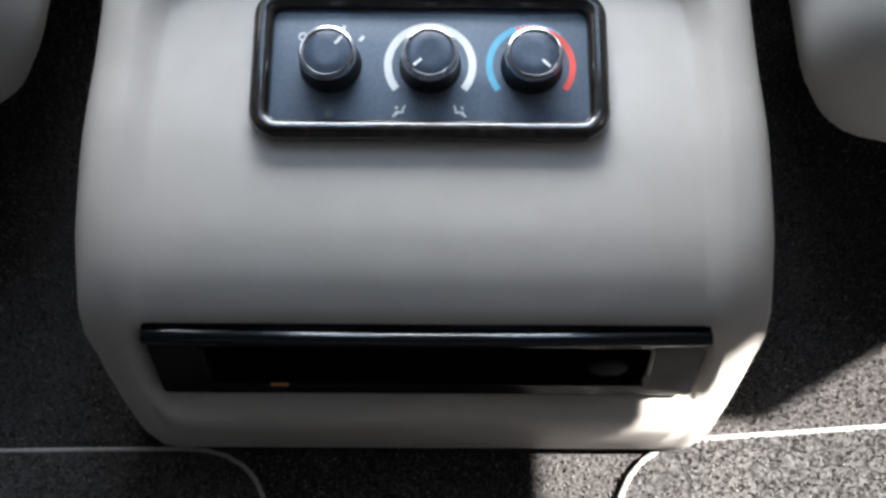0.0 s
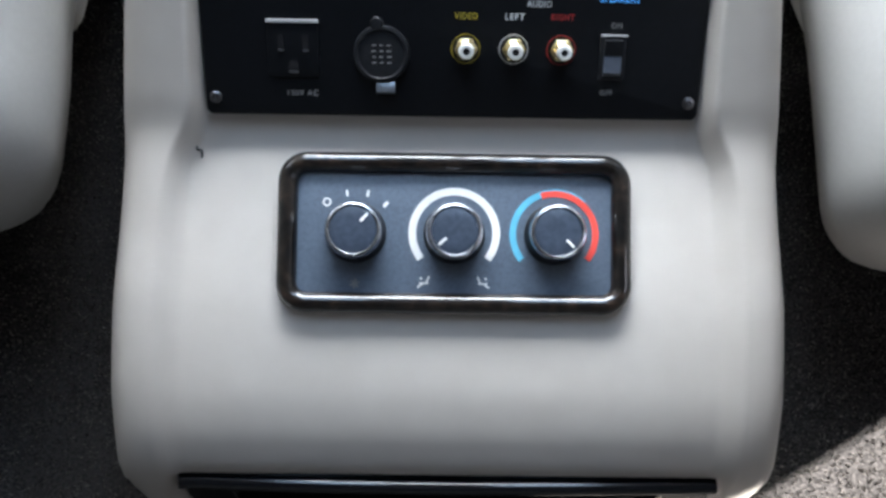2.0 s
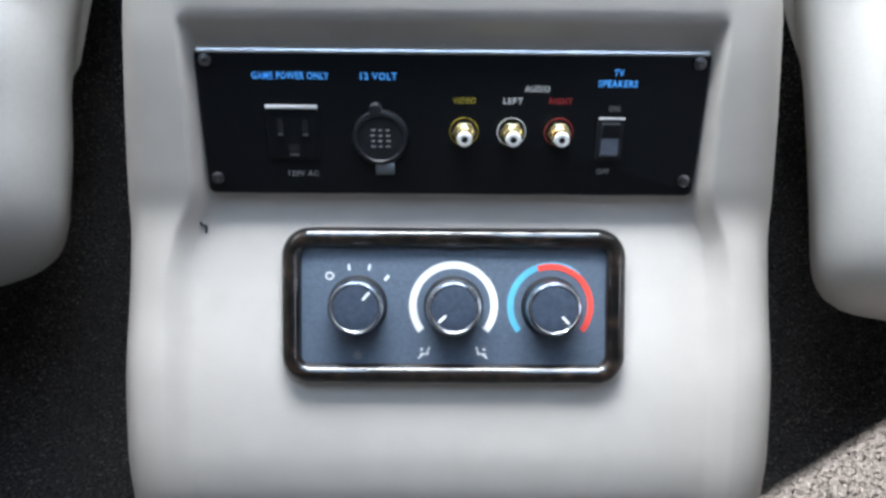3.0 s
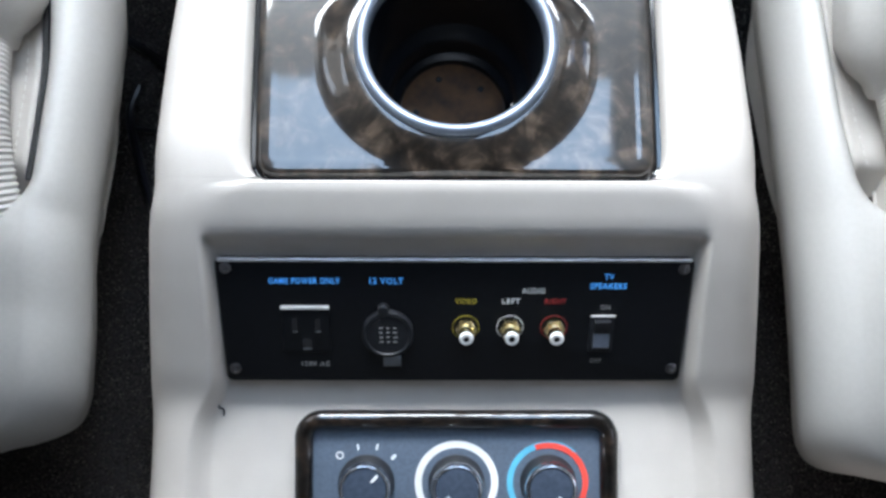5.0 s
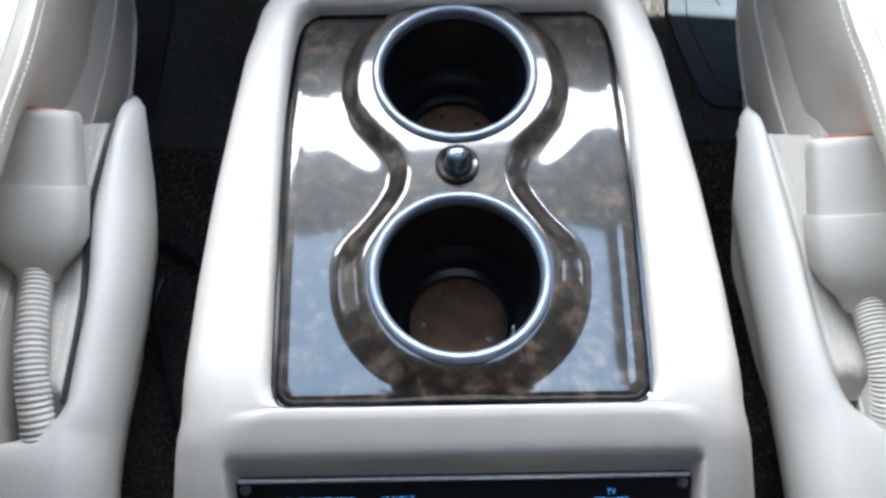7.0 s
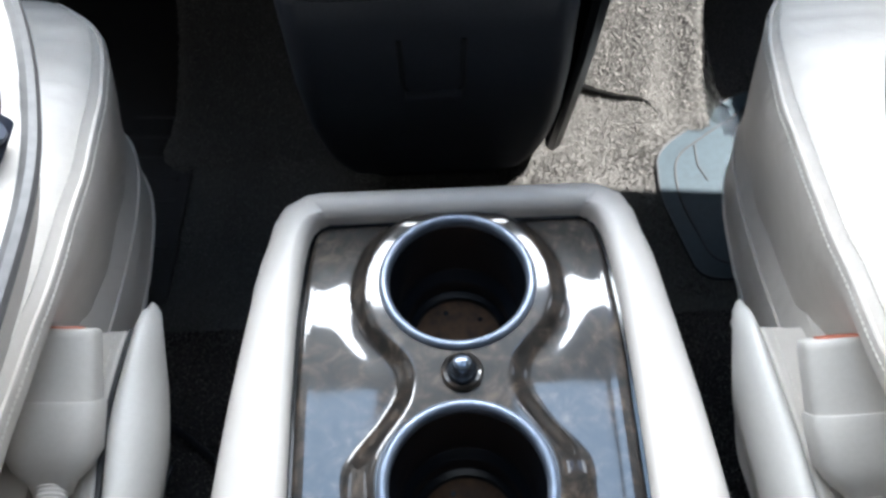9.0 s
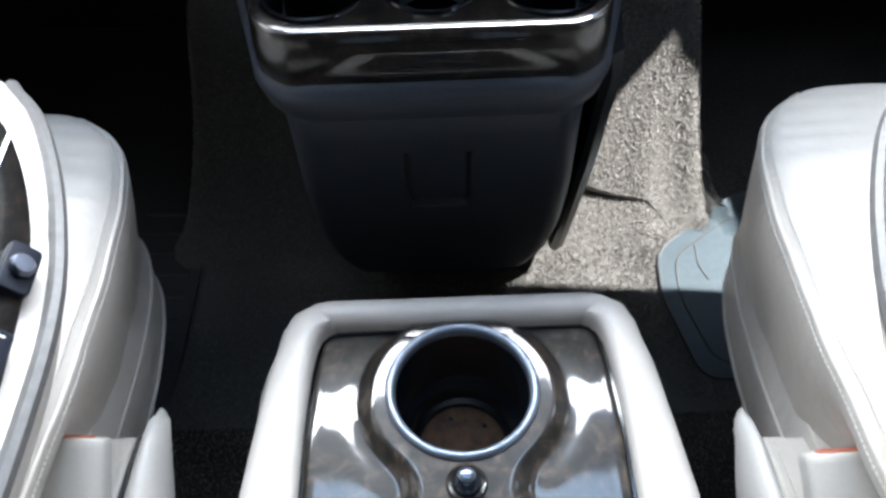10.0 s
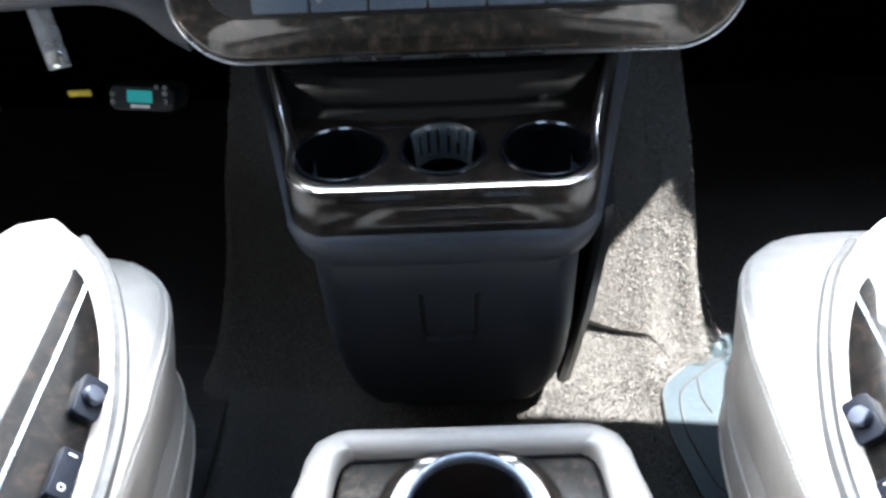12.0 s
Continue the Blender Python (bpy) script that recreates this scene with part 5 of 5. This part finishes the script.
# ---- floor mats, cables, litter ----
def floor_mat(name, outline, mat, edge_mat, label, z=0.006, edge_r=0.0019, cat="mat"):
    t = thing(name, label, cat, at=(sum(p[0] for p in outline) / len(outline), sum(p[1] for p in outline) / len(outline), 0.002))
    pts = [Vector((x, y, 0)) for x, y in outline]
    part("mat_body", slab([(p.x, p.y) for p in pts], 0.002, z, Matrix(), 0.0015), mat, t)
    if edge_mat:
        edge = []
        for i, p in enumerate(pts):
            edge.append(p + Vector((0, 0, z - 0.001 + 0.0006 * noise.noise(p * 60))))
        part("binding", tube(edge, edge_r, 8, closed=True), edge_mat, t, "pale stitched edge binding")
    return t


def mat_outline(corners, r=0.06, n=7):
    out = []
    k = len(corners)
    for i in range(k):
        p, a, b = Vector(corners[i]), Vector(corners[i - 1]), Vector(corners[(i + 1) % k])
        pa, pb = p + (a - p).normalized() * r, p + (b - p).normalized() * r
        for q in range(n + 1):
            t = q / n
            out.append(tuple(pa * (1 - t) ** 2 + p * 2 * t * (1 - t) + pb * t * t))
    return out


def inside(outline, x, y):
    """Whether a place lies within a plan outline."""
    hit = False
    for (xa, ya), (xb, yb) in zip(outline, outline[1:] + outline[:1]):
        if (ya > y) != (yb > y) and x < xa + (xb - xa) * (y - ya) / (yb - ya):
            hit = not hit
    return hit


mat_plans = [mat_outline([(-0.70, -0.012), (-0.70, -0.55), (-0.10, -0.55), (-0.105, -0.003)], 0.065),
             mat_outline([(0.125, 0.000), (0.12, -0.55), (0.75, -0.55), (0.75, 0.046)], 0.07)]
rear_mats = [floor_mat("rear_mat", mat_plans[0], CARPET_MAT, BINDING, "dark grey carpet mat with pale bound edge behind the console"),
             floor_mat("rear_mat", mat_plans[1], CARPET_MAT, BINDING, "sunlit grey carpet mat with frayed pale binding behind the console")]
fm = floor_mat("front_mat", mat_outline([(0.272, 0.915), (0.266, 0.84), (0.292, 0.72), (0.75, 0.72), (0.75, 1.06), (0.40, 1.015)], 0.026), MAT_RUBBER, RUBBER, "grey rubber front passenger floor mat", z=0.008, edge_r=0.0016)
g = mat_outline([(0.294, 0.906), (0.288, 0.84), (0.312, 0.74), (0.72, 0.74), (0.72, 1.03), (0.41, 0.990)], 0.026)
part("groove", tube([(x, y, 0.0082) for x, y in g], 0.0014, 6, closed=True), RUBBER, fm)
part("groove", tube([(0.325, 0.925, 0.0082), (0.322, 0.89, 0.0082), (0.330, 0.865, 0.0082)], 0.0012, 6), RUBBER, fm)
fd = floor_mat("front_mat", mat_outline([(-0.335, 0.70), (-0.75, 0.70), (-0.75, 1.45), (-0.40, 1.45), (-0.328, 1.03)], 0.03), RUBBER, RUBBER, "black rubber driver floor mat", z=0.012)
for k in range(8):
    part("rib", tube([(-0.345, 0.76 + 0.035 * k, 0.0125), (-0.42, 0.765 + 0.035 * k, 0.0125)], 0.0025, 6), RUBBER, fd)


def cable(pts, r=0.0042):
    c = thing("cable", "thin black cable lying on the carpet beside the console", "cable", at=pts[0])
    part("sheath", tube(smooth_path(pts, 8), r, 8), CABLE, c)


cable([(-0.225, 0.50, 0.006), (-0.262, 0.530, 0.006), (-0.300, 0.560, 0.005), (-0.345, 0.585, 0.005), (-0.40, 0.60, 0.005)])
cable([(-0.30, 0.52, 0.005), (-0.306, 0.49, 0.005), (-0.292, 0.44, 0.005), (-0.274, 0.39, 0.006), (-0.258, 0.34, 0.006), (-0.250, 0.29, 0.006)])
cable([(-0.304, 0.475, 0.006), (-0.275, 0.472, 0.006), (-0.235, 0.470, 0.008)], 0.0022)

wrap = thing("plastic_wrap", "crumpled clear plastic wrap beside the engine hump", "wrapper", at=(0.345, 0.98, 0.01))
rows = []
for i in range(40):
    y = 0.935 + 0.115 * i / 39
    xe, zb = hump_half(y), hump_height(y - 0.04)
    rows.append([(xe - 0.014 + 0.008 * j + 0.007 * noise.noise(Vector((i * 0.7, j * 1.3, 1))), y + 0.006 * noise.noise(Vector((i * 1.1, j * 0.9, 5))),
                  0.008 + zb * (0.62 - 0.19 * j) + 0.009 * noise.noise(Vector((i * 0.6, j * 1.1, 9)))) for j in range(4)])
part("sheet", grid(rows), PLASTIC_CLEAR, wrap, smooth=False)


# ---- carpet pile ----
def pile(parent, mat, count, seed, x0, x1, y0, y1, height, width, surface, keep, lean=(0.0, 0.0), spread=0.3):
    """Short tufts over a stretch of carpet, each a slim three-sided point that leans its own way."""
    rng = np.random.default_rng(seed)
    verts, faces = [], []
    xs, ys = rng.uniform(x0, x1, count), rng.uniform(y0, y1, count)
    hs, ws = height * rng.uniform(0.55, 1.15, count), width * rng.uniform(0.7, 1.3, count)
    tx, ty = rng.normal(lean[0], spread, count), rng.normal(lean[1], spread, count)
    turn = rng.uniform(0, 2.1, count)
    for x, y, h, w, a, b, r in zip(xs.tolist(), ys.tolist(), hs.tolist(), ws.tolist(), tx.tolist(), ty.tolist(), turn.tolist()):
        if not keep(x, y):
            continue
        z = surface(x, y)
        gx, gy = (surface(x + 0.003, y) - z) / 0.003, (surface(x, y + 0.003) - z) / 0.003
        n = Vector((-gx, -gy, 1)).normalized()
        u = Vector((1, 0, gx)).normalized()
        v = n.cross(u)
        c = Vector((x, y, z - 0.0006))
        k = len(verts)
        for q in range(3):
            verts.append(tuple(c + u * (w * math.cos(r + 2.0944 * q)) + v * (w * math.sin(r + 2.0944 * q))))
        verts.append(tuple(c + n * h + u * (a * h) + v * (b * h)))
        faces += [(k, k + 1, k + 3), (k + 1, k + 2, k + 3), (k + 2, k, k + 3)]
    me = bpy.data.meshes.new("nap")
    me.from_pydata(verts, [], faces)
    me.materials.append(mat)
    ob = new("nap", me)
    ob.parent = parent
    ob.matrix_parent_inverse = Matrix.Translation(-world_place(parent))
    return tagged(ob, kind="stuff")


def flat_floor(x, y):
    return 0.0012 * noise.noise(Vector((x * 9, y * 9, 0)))


def hump_skin(x, y):
    return hump_surface(x, y) * smoothstep((hump_half(y) - abs(x)) / 0.05) + 0.003


def beside_console(x, y):
    return abs(x) > 0.165 or y < -0.006


pile(floor, PILE, 60000, 11, -0.44, 0.44, -0.06, 0.78, 0.0040, 0.0012, flat_floor, beside_console)
pile(rear_mats[0], PILE_MAT, 9000, 12, -0.46, -0.10, -0.13, -0.01, 0.0030, 0.0012, lambda x, y: 0.006, lambda x, y: inside(mat_plans[0], x, y))
pile(rear_mats[1], PILE_MAT, 11000, 13, 0.12, 0.46, -0.13, 0.046, 0.0034, 0.0012, lambda x, y: 0.006, lambda x, y: inside(mat_plans[1], x, y))
pile(engine_hump, PILE_FRONT, 60000, 14, 0.05, 0.38, 0.70, 1.20, 0.0038, 0.0010, hump_skin, lambda x, y: x < hump_half(y) - 0.004 and not (x > 0.30 and y < 0.93), (0.0, -0.3), 0.22)
pile(engine_hump, PILE_FRONT, 16000, 15, -0.37, 0.05, 0.66, 1.20, 0.0030, 0.0012, hump_skin, lambda x, y: x > -hump_half(y) + 0.004, (0.0, -0.3), 0.22)
